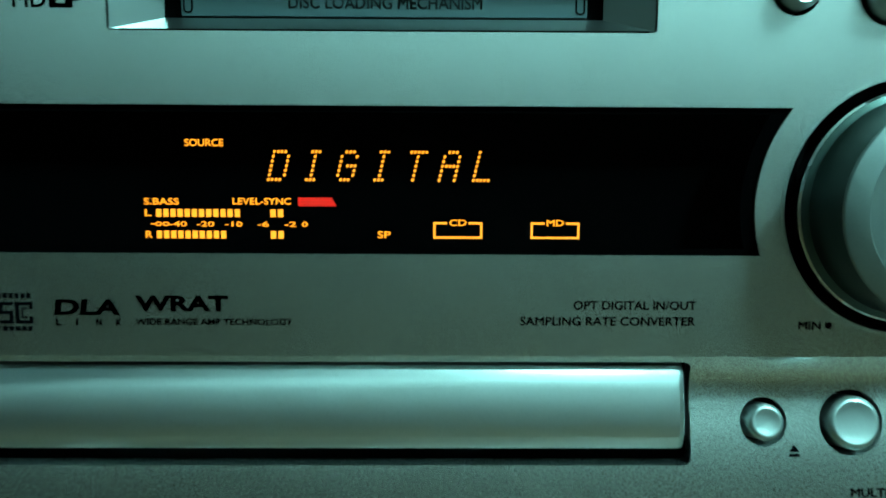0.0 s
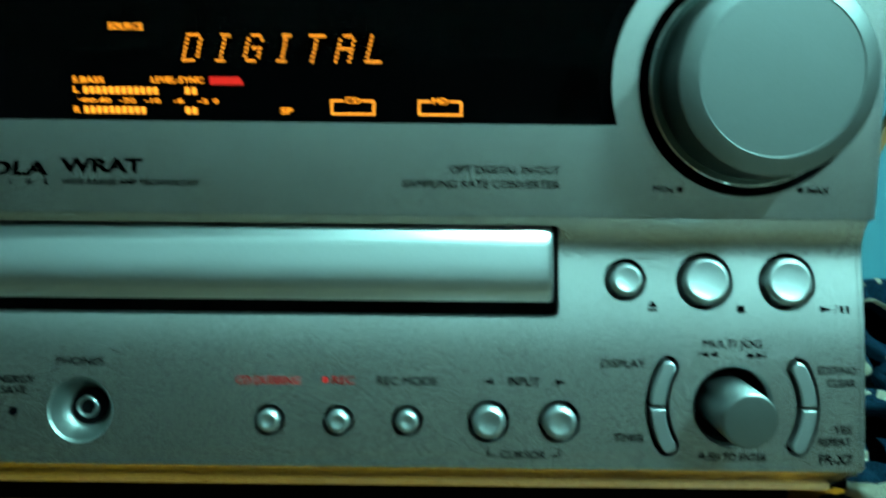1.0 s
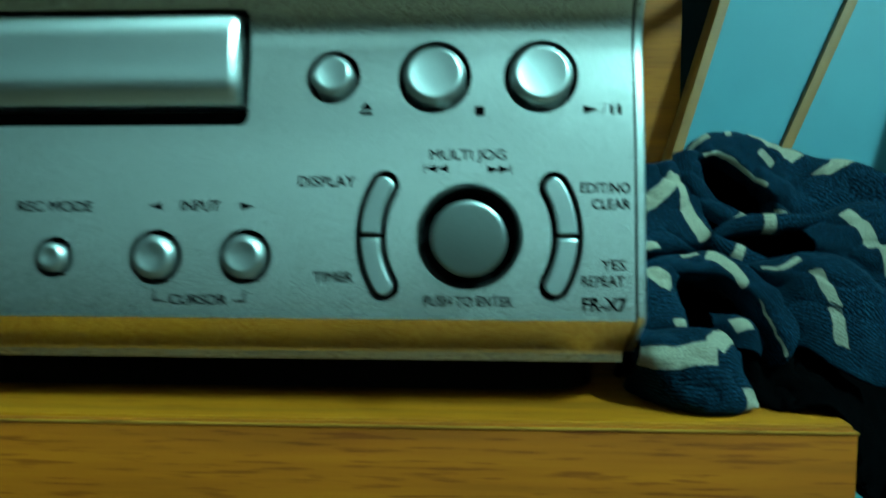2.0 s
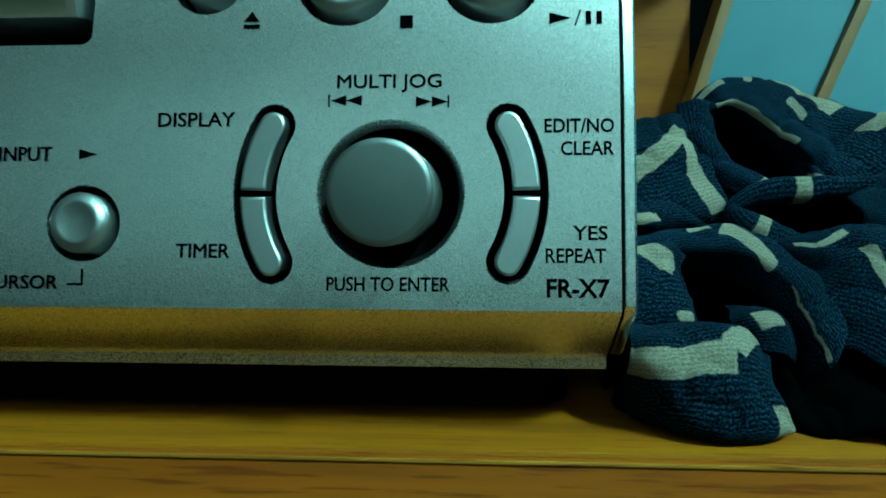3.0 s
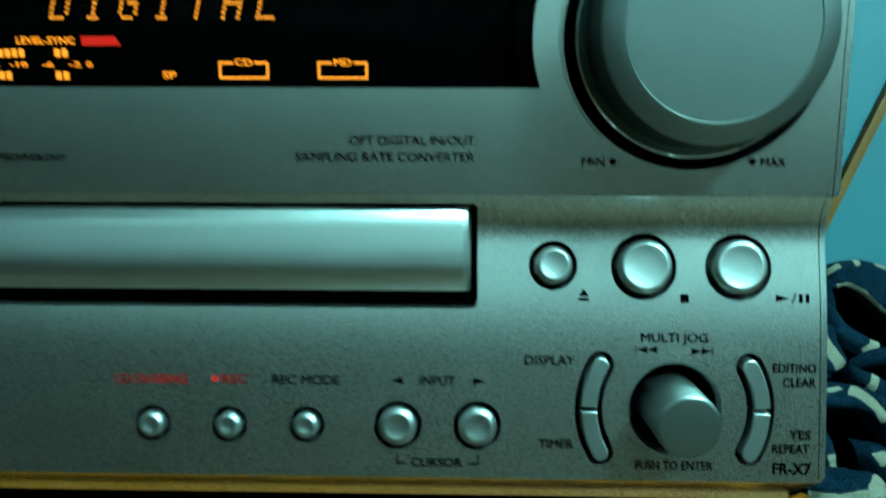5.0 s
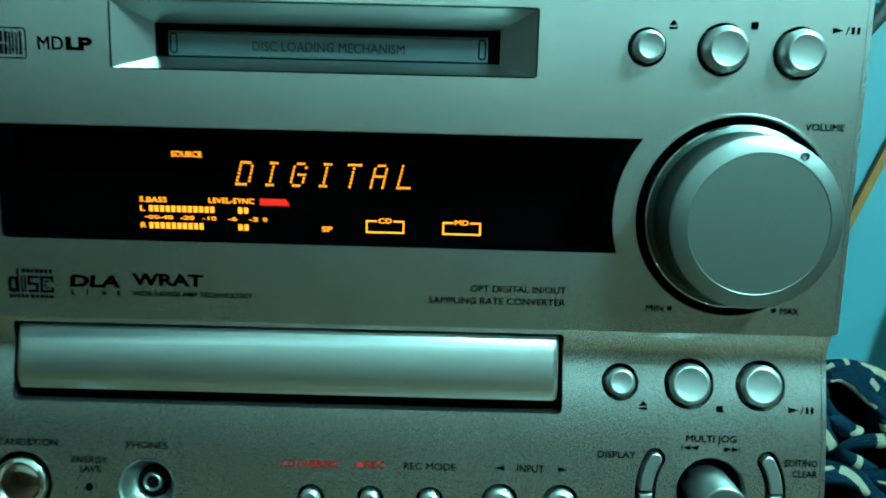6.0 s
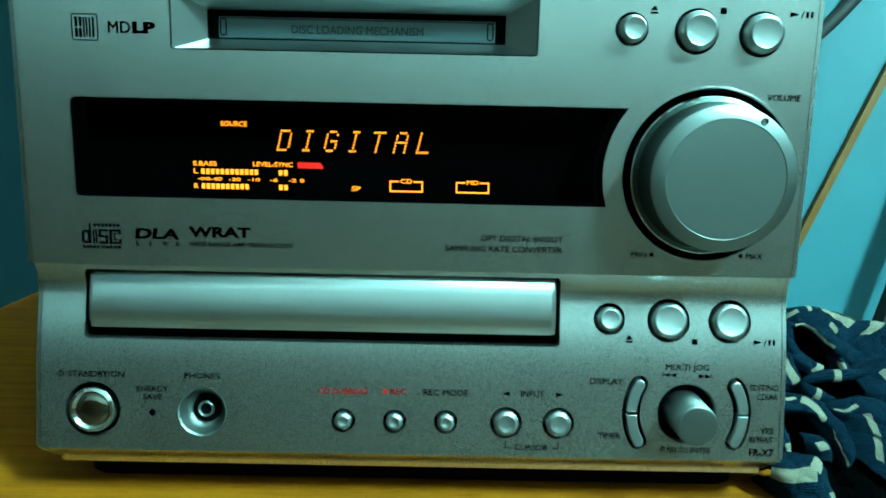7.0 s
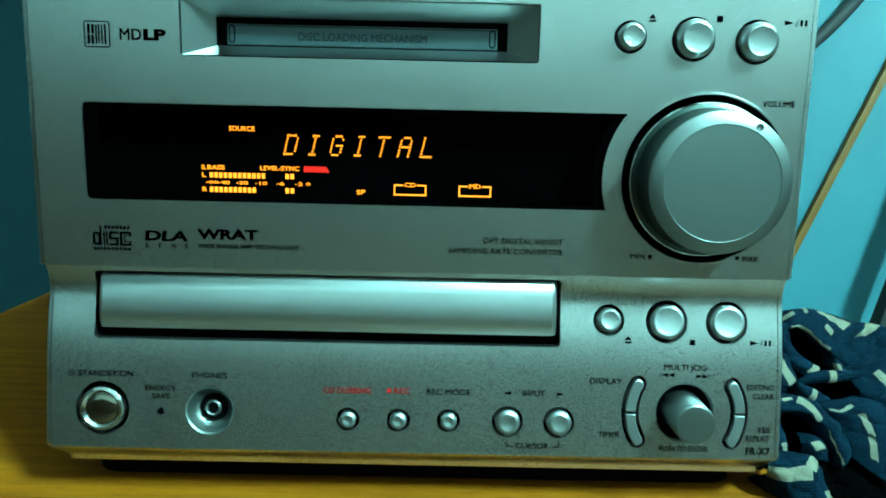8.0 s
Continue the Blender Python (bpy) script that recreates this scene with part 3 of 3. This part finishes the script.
        bm = flat([outline], 1.4, 0.35)
        for v in bm.verts:
            v.co.y += low(v.co.z) + 0.9
        part(name, bm, BUTTON, s, angle=50)

    # printing on the upper panel
    shape([bar(-96.5 + k * 4.9, -92.5 + k * 4.9, 142.0, 144.4) for k in range(5)], up, INK, s, "brand_mark")
    shape([bar(-70 + k * 4.4, -66.4 + k * 4.4, 142.3, 143.8) for k in range(6)], up, INK, s, "small_print")
    shape(frame_lines(-87.9, -81.1, 125.9, 132.6, 0.28, 0.8), up, INK, s, "format_mark")
    shape([bar(-87.0, -86.3, 129.4, 131.8), bar(-85.9, -85.2, 129.4, 131.8), bar(-84.9, -84.5, 126.8, 131.6), bar(-84.2, -83.8, 127.2, 131.8), bar(-83.4, -83.0, 126.8, 131.6),
           bar(-82.6, -82.1, 126.8, 131.8), bar(-87.0, -86.3, 126.8, 129.0), bar(-86.0, -85.3, 126.8, 129.0)], up, INK, s, "format_mark")
    printed("MD", -78.6, -72.9, 129.4, 2.9, up, INK, s)
    printed("LP", -72.4, -66.5, 129.4, 2.9, up, INK, s, 0.045)
    printed("VOLUME", 91.1, 99.8, 115.2, 1.65, up, INK, s)
    printed("MIN", 58.6, 62.6, 73.3, 1.5, up, INK, s)
    shape([circle(64.0, 73.3, 0.6, 16)], up, INK, s, "dot")
    printed("MAX", 89.5, 93.9, 73.3, 1.5, up, INK, s)
    shape([circle(88.0, 73.4, 0.6, 16)], up, INK, s, "dot")
    printed("OPT DIGITAL IN/OUT", 18.0, 40.0, 76.85, 1.6, up, INK, s)
    printed("SAMPLING RATE CONVERTER", 8.5, 40.0, 73.95, 1.6, up, INK, s)
    printed("DLA", -74.5, -62.7, 76.3, 2.9, up, INK, s, 0.03, 0.1)
    printed("WRAT", -60.1, -43.5, 77.0, 2.9, up, INK, s, 0.03)
    for k, ch in enumerate("LINK"):
        x = -74.2 + k * 3.55
        printed(ch, x, x + (0.35 if ch == "I" else 1.0), 73.6, 1.25, up, INK, s, 0.02)
    printed("WIDE RANGE AMP TECHNOLOGY", -60.1, -32.1, 73.7, 1.2, up, INK, s, 0.01)
    # round-disc format mark: heavy strokes between two rows of small bars
    for k in range(7):
        shape([bar(-85.4 + k * 1.04, -84.7 + k * 1.04, 77.9, 78.8)], up, INK, s, "print_bar")
    for k in range(5):
        shape([bar(-88.5 + k * 0.92, -87.85 + k * 0.92, 72.0, 72.8)], up, INK, s, "print_bar")
    for k in range(5):
        shape([bar(-83.6 + k * 1.1, -82.8 + k * 1.1, 72.0, 72.8)], up, INK, s, "print_bar")
    shape(frame_lines(-88.7, -86.4, 73.3, 77.0, 0.5, 0.9), up, INK, s, "disc_mark")
    shape(frame_lines(-88.2, -86.9, 73.9, 76.4, 0.22, 0.4), up, INK, s, "disc_mark")
    shape([bar(-86.7, -86.2, 73.3, 78.8)], up, INK, s, "disc_mark")
    shape([bar(-85.7, -85.3, 73.3, 77.2), bar(-85.0, -84.6, 73.3, 77.2)], up, INK, s, "disc_mark")
    shape([[(-84.2, 73.3), (-81.7, 73.3), (-81.7, 75.6), (-83.5, 75.6), (-83.5, 76.6), (-81.7, 76.6), (-81.7, 77.2), (-84.2, 77.2), (-84.2, 75.0), (-82.4, 75.0), (-82.4, 73.9), (-84.2, 73.9)]], up, INK, s, "disc_mark")
    shape([[(-81.3, 73.3), (-78.2, 73.3), (-78.2, 74.6), (-78.8, 74.6), (-78.8, 73.9), (-80.6, 73.9), (-80.6, 76.6), (-78.8, 76.6), (-78.8, 75.9), (-78.2, 75.9), (-78.2, 77.2), (-81.3, 77.2)]], up, INK, s, "disc_mark")
    shape([[(-80.2, 74.3), (-79.2, 74.3), (-79.2, 74.6), (-79.9, 74.6), (-79.9, 75.9), (-79.2, 75.9), (-79.2, 76.2), (-80.2, 76.2)]], up, INK, s, "disc_mark")
    for x, z, sf in ((60.4, 136.5, up), (60.0, 49.2, low)):
        shape([[(x - 0.95, z - 0.15), (x + 0.95, z - 0.15), (x, z + 1.1)], bar(x - 0.95, x + 0.95, z - 1.0, z - 0.5)], sf, INK, s)
    shape([bar(77.2, 78.8, 135.8, 137.4)], up, INK, s)
    shape([bar(77.4, 78.9, 48.0, 49.5)], low, INK, s)
    for x, z, sf in ((95.0, 136.0, up), (94.5, 48.9, low)):
        shape([tri(x, z, 2.4, 1.3), [(x + 2.8, z - 0.9), (x + 3.0, z - 0.9), (x + 3.6, z + 0.9), (x + 3.4, z + 0.9)], bar(x + 4.1, x + 4.7, z - 0.75, z + 0.75), bar(x + 5.3, x + 5.9, z - 0.75, z + 0.75)], sf, INK, s)

    # printing on the lower panel
    lt = lambda t, a, b, z, h=1.6, m=INK, bold=0.0: printed(t, a, b, z, h, low, m, s, bold)
    lt("STANDBY/ON", -94.6, -79.2, 36.9, 1.7)
    ring_pts = [(-96.6 + 0.85 * math.cos(radians(a)), 36.9 + 0.85 * math.sin(radians(a))) for a in range(120, 421, 15)]
    ring_pts += [(-96.6 + 0.6 * math.cos(radians(a)), 36.9 + 0.6 * math.sin(radians(a))) for a in range(420, 119, -15)]
    shape([ring_pts, bar(-96.72, -96.48, 36.9, 38.0)], low, INK, s, "power_symbol")
    lt("ENERGY", -75.8, -67.1, 33.1)
    lt("SAVE", -74.0, -68.8, 30.9)
    lt("PHONES", -62.7, -52.8, 36.9, 1.7)
    lt("CD DUBBING", -25.7, -12.3, 33.45, 1.7, REDINK, 0.01)
    lt("REC", -5.9, -1.2, 33.6, 1.7, REDINK, 0.01)
    shape([circle(-7.2, 33.6, 0.75, 18)], low, REDINK, s, "record_dot")
    lt("REC MODE", 3.4, 15.8, 33.55, 1.7)
    lt("INPUT", 30.4, 36.8, 33.65, 1.7)
    shape([tri(27.3, 33.6, -2.2, 1.2)], low, INK, s)
    shape([tri(40.1, 33.6, 2.2, 1.2)], low, INK, s)
    lt("CURSOR", 28.9, 38.2, 18.85, 1.6)
    shape([[(26.2, 20.4), (26.45, 20.4), (26.45, 18.75), (28.0, 18.75), (28.0, 18.5), (26.2, 18.5)]], low, INK, s)
    shape([[(40.9, 20.4), (41.15, 20.4), (41.15, 18.5), (39.3, 18.5), (39.3, 18.75), (40.9, 18.75)]], low, INK, s)
    lt("MULTI JOG", 70.3, 82.3, 41.55, 2.1)
    shape([bar(69.3, 69.5, 38.9, 40.3), tri(71.4, 39.6, -1.8, 1.2), tri(73.2, 39.6, -1.8, 1.2)], low, INK, s)
    shape([bar(83.0, 83.2, 38.7, 40.1), tri(79.4, 39.4, 1.8, 1.2), tri(81.2, 39.4, 1.8, 1.2)], low, INK, s)
    lt("DISPLAY", 49.4, 58.5, 37.55, 1.7)
    lt("TIMER", 52.0, 58.3, 22.5, 1.6)
    lt("PUSH TO ENTER", 69.5, 83.4, 18.85, 1.6)
    lt("EDIT/NO", 93.9, 101.6, 36.55, 1.6)
    lt("CLEAR", 95.7, 101.6, 34.0, 1.6)
    lt("YES", 97.0, 100.8, 24.6, 1.6)
    lt("REPEAT", 94.0, 100.6, 22.1, 1.6)
    lt("FR-X7", 94.1, 101.0, 18.5, 2.1, INK, 0.012)
    return s


build_stereo()


# ==== the crumpled cloth
def smooth_path(pts, n):
    """Points along a Catmull-Rom curve."""
    p = [Vector(q) for q in pts]
    p = [2 * p[0] - p[1], *p, 2 * p[-1] - p[-2]]
    out = []
    segs = len(p) - 3
    for k in range(n + 1):
        f = k / n * segs
        i = min(int(f), segs - 1)
        t = f - i
        a, b, c, d = p[i : i + 4]
        out.append(0.5 * ((2 * b) + (c - a) * t + (2 * a - 5 * b + 4 * c - d) * t * t + (3 * b - a - 3 * c + d) * t ** 3))
    return out


def stripe_at(p, stripes):
    """How deep p (in mm over the sheet) lies inside the nearest printed band; below nought outside all of them."""
    best = -3.0
    for a, b, half in stripes:
        ab, ap = b - a, p - a
        along = ab.normalized()
        t = ap.dot(along)
        best = max(best, min(half - (ap - along * t).length, t + 0.3, ab.length + 0.3 - t))
    return best


def loft(rails, stripes=(), seed=0.0, nu=72, nv=44, rumple=0.5):
    """A sheet of cloth drawn smoothly over a few guide curves; stripes: ((u, v), (u, v), half width in mm)."""
    lines = [smooth_path(r, nu) for r in rails]
    cols = [smooth_path([ln[i] for ln in lines], nv) for i in range(nu + 1)]
    mid = cols[nu // 2]
    long = sum((a[nv // 2] - b[nv // 2]).length for a, b in zip(cols, cols[1:]))
    wide = sum((a - b).length for a, b in zip(mid, mid[1:]))
    bands = [(Vector((a[0] * long, a[1] * wide)), Vector((b[0] * long, b[1] * wide)), h) for a, b, h in stripes]
    bm = bmesh.new()
    uvl, lay = bm.loops.layers.uv.new("UVMap"), bm.verts.layers.float.new("stripe")
    grid = []
    for i, col in enumerate(cols):
        line = []
        for j, q in enumerate(col):
            k = Vector((seed, seed * 0.7, 0))
            q = q + Vector(noise.noise_vector(q * 0.16 + k)) * rumple * 1.6 + Vector(noise.noise_vector(q * 0.5 + k)) * rumple * 0.5
            crease = max(0.0, 1.0 - 3.2 * abs(noise.noise(Vector((q.x * 0.13, q.y * 0.17, q.z * 0.2)) + k * 1.3)))
            q -= Vector((0.1, -0.7, 0.5)) * crease * crease * rumple * 2.4
            v = bm.verts.new(q)
            p = Vector((i / nu * long, j / nv * wide))
            v[lay] = stripe_at(p, bands) + 0.25 * noise.noise(q * 0.6)
            line.append((v, p))
        grid.append(line)
    for i in range(nu):
        for j in range(nv):
            q = (grid[i][j], grid[i + 1][j], grid[i + 1][j + 1], grid[i][j + 1])
            f = bm.faces.new([v for v, _ in q])
            for loop, (_, p) in zip(f.loops, q):
                loop[uvl].uv = ((p.x + seed * 9) * MM, (p.y + seed * 5) * MM)
    return bm


def roll_rails(pts, r, turn=330, around=9):
    """Guide curves for a thin rolled hem about a line."""
    line = smooth_path(pts, 14)
    out = []
    for k in range(around):
        a, rail = radians(turn * k / (around - 1) + 100), []
        for i, c in enumerate(line):
            t = (line[min(i + 1, 14)] - line[max(i - 1, 0)]).normalized()
            side = t.cross(Vector((0, 1, 0.3))).normalized()
            rr = r * (1 + 0.25 * math.sin(i * 0.9))
            rail.append(c + side * (rr * math.cos(a)) + side.cross(t) * (rr * math.sin(a)))
        out.append(rail)
    return out


def build_cloth():
    cloth = new("crumpled_cloth")
    cloth.location = (0.13, 0.03, 0.0)
    tagged(cloth, "crumpled ribbed navy cloth with cream stripes heaped on the desk", "cloth")

    def lay(name, bm, mat=CLOTH, label=""):
        for v in bm.verts:
            if v.co.x < 137 and v.co.y > -5:
                v.co.z = max(v.co.z, 0.45)
            if v.co.z > 9 or v.co.y > 8:
                v.co.x = max(v.co.x, 104.9)
        ob = part(name, bm, mat, cloth, label, 180)
        thick = ob.modifiers.new("thickness", "SOLIDIFY")
        thick.thickness, thick.offset = 0.0006, 0.0
        return ob

    # the heap underneath, running over the desk's end; near black stands in for deep shade
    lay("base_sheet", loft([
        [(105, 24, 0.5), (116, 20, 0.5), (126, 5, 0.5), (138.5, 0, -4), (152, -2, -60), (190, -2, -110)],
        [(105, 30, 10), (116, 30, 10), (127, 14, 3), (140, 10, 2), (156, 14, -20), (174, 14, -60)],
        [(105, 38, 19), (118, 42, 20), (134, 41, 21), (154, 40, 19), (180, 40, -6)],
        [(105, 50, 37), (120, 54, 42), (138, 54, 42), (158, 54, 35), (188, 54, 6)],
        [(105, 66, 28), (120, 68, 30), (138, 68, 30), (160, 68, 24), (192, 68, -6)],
        [(105, 84, 0.5), (120, 86, 0.5), (135, 86, 0.5), (165, 86, -20), (196, 84, -60)]], seed=2.0, rumple=1.6, nu=90), HEAPSHADE, "underside of the heap, coloured near black for the shade in its hollows")
    # the lump at the front
    lay("fold", loft([
        [(104, 17, 0.5), (107, 9, 0.5), (113, 1.5, 0.5), (119, 1.5, 0.5), (123, 4, 0.6)],
        [(104, 13, 3.5), (107, 5, 2.5), (113, -1, 2.5), (119, 0, 2.5), (123.5, 3, 1.8)],
        [(104.8, 5, 7.5), (108, 1.5, 7.8), (114, 0, 8.5), (118, 1, 8), (121, 4, 6)],
        [(104.8, 6, 11.5), (108, 4, 12), (114, 4, 12.5), (119, 5, 12), (122, 7, 9)],
        [(104.8, 12, 11), (108, 11, 12), (114, 10, 12.5), (119, 10, 11.5), (122, 11, 8)],
        [(104.8, 17, 8), (108, 16, 8), (114, 15, 8), (118, 15, 6), (121, 14, 3)]],
        [((0, 0.46), (0.58, 0.47), 1.9), ((0.62, 0.52), (0.82, 0.68), 1.6), ((0.92, 0.02), (0.96, 0.28), 1.9)], 1.0, rumple=0.35))
    # the upright fold behind it
    lay("fold", loft([
        [(105, 14, 8), (109, 14, 9), (114, 13.5, 9), (117, 15, 7)],
        [(105, 15, 13), (109, 14, 14), (113, 14.5, 14), (116, 17, 12)],
        [(105, 18, 18), (109, 17, 19), (112, 17.5, 19), (114.5, 20, 18)],
        [(105, 22, 22), (109, 21, 22.5), (113, 21, 22), (116, 23, 20)],
        [(105, 27, 21), (109, 26, 21), (114, 27, 19), (117, 28, 16)]],
        [((0.15, 0.75), (0.75, 0.52), 1.6), ((0.75, 0.22), (0.85, 0.02), 1.8)], 3.0, 48, 40, 0.45))
    # a small lump in the hollow
    lay("fold", loft([
        [(121, 18, 8), (124, 14, 8.5), (127, 15, 8), (130, 18, 6)],
        [(121, 18, 12), (124, 15.5, 13), (127, 16, 12.5), (130, 19, 9)],
        [(122, 24, 13), (125, 23, 13), (128, 23, 12), (131, 24, 9)]],
        [((0.3, 0.42), (0.55, 0.5), 1.7)], 5.0, 36, 30, 0.35))
    # the long ridge across the middle
    lay("fold", loft([
        [(105, 31, 20), (113, 32, 22), (121, 32, 23), (128, 31, 22), (135, 28, 20), (140, 24, 14)],
        [(105, 23, 22), (114, 23.5, 23.5), (120, 24, 24.5), (126, 24, 23.5), (131, 21, 20), (135, 16, 12)],
        [(105, 21, 20.5), (114, 21, 21), (120, 21, 21.5), (125, 20.5, 20), (129, 18, 16), (132.5, 13, 7)],
        [(106, 26, 17), (114, 26, 18), (120, 27, 18), (125, 26, 17), (129, 23, 12), (131, 17, 4)]],
        [((0.44, 0.40), (0.68, 0.62), 1.5), ((0.28, 0.36), (0.38, 0.34), 0.9), ((0.8, 0.66), (0.98, 0.68), 0.25)], 7.0, rumple=0.35))
    # the fold running down over the desk's end
    lay("fold", loft([
        [(128, 27, 22), (133, 26, 23), (138, 26, 24), (146, 26, 24), (154, 24, 19)],
        [(129, 22, 22.5), (133, 20, 22.5), (138, 19.5, 24), (145, 18, 22), (152, 15, 15)],
        [(130, 21, 19), (135, 18, 17), (140, 16, 16), (145, 13, 12), (150, 12, 9)],
        [(131, 19, 8), (136, 15, 8), (140, 11, 6), (143, 9, 4), (147, 9, 3)]],
        [((0.08, 0.36), (0.2, 0.37), 0.7), ((0.23, 0.37), (0.42, 0.33), 0.8), ((0.50, 0.46), (0.54, 0.62), 1.3), ((0.55, 0.68), (0.57, 0.85), 1.3)], 9.0, rumple=0.35))
    # the flat panel at the heap's side, with a bent stripe
    lay("fold", loft([
        [(105, 50, 39), (112, 48, 40), (118, 46, 42), (120, 44, 43)],
        [(105, 43, 40.5), (112, 41, 41), (117, 40, 42), (120, 41, 42.5)],
        [(105, 36, 35), (112, 35, 36), (118, 36, 37), (122, 37, 37.5)],
        [(105, 31, 29), (112, 31, 29), (118, 33, 30), (123, 34.5, 31)],
        [(105, 28, 25), (112, 28, 25), (119, 31, 25), (125, 32, 26)],
        [(105, 32, 21), (112, 33, 21), (119, 36, 21), (125, 38, 21)]],
        [((0.15, 0.52), (0.72, 0.33), 1.3), ((0.72, 0.33), (0.90, 0.76), 1.3), ((0.1, 0.79), (0.38, 0.75), 1.2)], 11.0, 60, 52, 0.4))
    # the open loop on top: its limb and its roof
    lay("fold", loft([
        [(119, 42, 44), (119, 39, 40), (121, 37, 35), (125, 35, 30), (130, 33, 28)],
        [(122, 40, 45), (121.5, 37, 40), (124, 35, 34.5), (128, 33.5, 31), (132, 34, 29.5)],
        [(124, 41, 44.5), (123.5, 38.5, 40), (126, 37, 35), (130, 36, 32.5), (133.5, 36, 31)],
        [(125, 46, 43), (125, 44, 40), (127, 42, 35), (130, 41, 32), (133, 41, 30)]],
        [((0.86, 0.25), (0.93, 0.7), 1.5)], 13.0, 56, 30, 0.3))
    lay("fold", loft([
        [(121, 58, 38), (127, 57, 44), (134, 56, 44), (142, 57, 42), (152, 58, 39), (166, 60, 34), (182, 60, 18)],
        [(120, 46, 43), (126, 44, 48), (132, 44, 48.5), (141, 45, 46.5), (150, 46, 43.5), (164, 48, 41), (180, 50, 28)],
        [(122, 42, 43), (126, 40, 46), (131, 39, 45), (136, 37.5, 41.5), (142, 40, 39), (152, 43, 37), (172, 46, 26)],
        [(123, 40, 42), (126, 39, 44), (130, 38, 42.5), (134, 36, 39), (138, 35, 35.5), (142, 38, 32), (160, 44, 26)],
        [(124, 46, 40), (127, 46, 42), (131, 45, 40), (135, 43, 37), (138, 42, 33), (141, 43, 30), (156, 47, 24)]],
        [((0.10, 0.72), (0.58, 0.73), 1.25), ((0.03, 0.40), (0.17, 0.34), 1.4), ((0.40, 0.27), (0.62, 0.33), 1.6), ((0.74, 0.2), (0.76, 0.42), 1.5), ((0.3, 0.2), (0.3, 0.32), 1.0), ((0.46, 0.42), (0.54, 0.44), 0.8)],
        15.0, 110, 48, 0.4))
    # the rolled hem below the loop
    lay("fold", loft(roll_rails([(133, 28, 22), (127, 29, 24.5), (125, 30, 27), (128, 30, 29), (136, 30, 30), (147, 31, 30.5), (158, 33, 31)], 1.5),
        [((0.13, 0.1), (0.13, 0.9), 0.9), ((0.62, 0.2), (0.64, 0.8), 0.8)], 17.0, 80, 24, 0.25))
    lay("fold", loft([
        [(137, 42, 33), (138, 41, 30), (139, 38, 27)],
        [(138, 36, 34), (139.5, 35.5, 31.5), (141, 34, 29)],
        [(141, 38, 33), (143, 38, 31), (145, 37, 28)]],
        [((0.45, 0.4), (0.55, 0.6), 1.1)], 18.0, 24, 20, 0.2))
    # the broad ribbed fold further along
    lay("fold", loft([
        [(140, 38, 29), (150, 39, 32), (160, 40, 33.5), (172, 42, 31), (182, 44, 22)],
        [(141, 29, 28), (148, 29.5, 32), (158, 30, 33.5), (170, 31, 30), (180, 32, 20)],
        [(142, 26, 26), (149, 24, 26), (157, 23, 25), (167, 25, 21), (177, 28, 15)],
        [(142, 28, 21), (148, 23, 18), (154, 20, 15.5), (162, 21, 13), (170, 25, 9)]],
        [((0.26, 0.36), (0.34, 0.66), 1.5), ((0.40, 0.66), (0.5, 0.98), 1.5), ((0.55, 0.36), (0.72, 0.42), 1.2)], 19.0, rumple=0.4))
    return cloth


build_cloth()


# ==== behind the cloth: leaning boards, post, pole, cable
def slanted(x0, x1, y0, y1, z0, z1, dxdz, xref_z, bevel=0.4):
    """An upright box sheared sideways: x shifts by dxdz for each unit of height above xref_z."""
    bm = box(x0, x1, y0, y1, z0, z1, bevel)
    for v in bm.verts:
        v.co.x += (v.co.z - xref_z) * dxdz
    return bm


def build_boards():
    a = new("blue_board")
    a.location = (0.25, 0.21, -0.75)
    tagged(a, "pale blue painted board with ochre wooden trim, leaning beside the desk", "board")
    part("board_face", slanted(170, 520, 203, 212, -750, 420, 0.30, 80), BLUE, a)
    part("trim", slanted(166.2, 170.4, 198, 214, -750, 420, 0.29, 80), OCHRE, a)
    part("trim", slanted(213.8, 218.2, 199.5, 203.4, -750, 420, 0.41, 80), OCHRE, a)
    b = tagged(mesh_from("wooden_post", box(96, 166, 216, 240, -750, 420, 1.0), BOARDWOOD), "upright brown wooden post behind the desk", "post")
    c = tagged(mesh_from("black_pole", slanted(254, 264, 180, 190, -750, 150, 0.25, 60, 2.0), RUBBER), "black pole leaning against the blue board", "pole")
    bm = bmesh.new()
    line = smooth_path([(150, 190, 128), (165, 192, 132), (185, 194, 144), (206, 195, 162), (228, 196, 190), (250, 196, 230), (262, 200, 300)], 40)
    rings = []
    for k, q in enumerate(line):
        t = (line[min(k + 1, 40)] - line[max(k - 1, 0)]).normalized()
        sd = t.cross(Vector((0, 1, 0))).normalized()
        rings.append([bm.verts.new(q + (sd * math.cos(x) + sd.cross(t) * math.sin(x)) * 3.4) for x in np.linspace(0, 2 * math.pi, 13)[:-1]])
    for p, q in zip(rings, rings[1:]):
        for k in range(12):
            bm.faces.new((p[k], p[(k + 1) % 12], q[(k + 1) % 12], q[k]))
    tagged(mesh_from("cable", bm, RUBBER), "thick black cable hanging in front of the board", "cable")


build_boards()
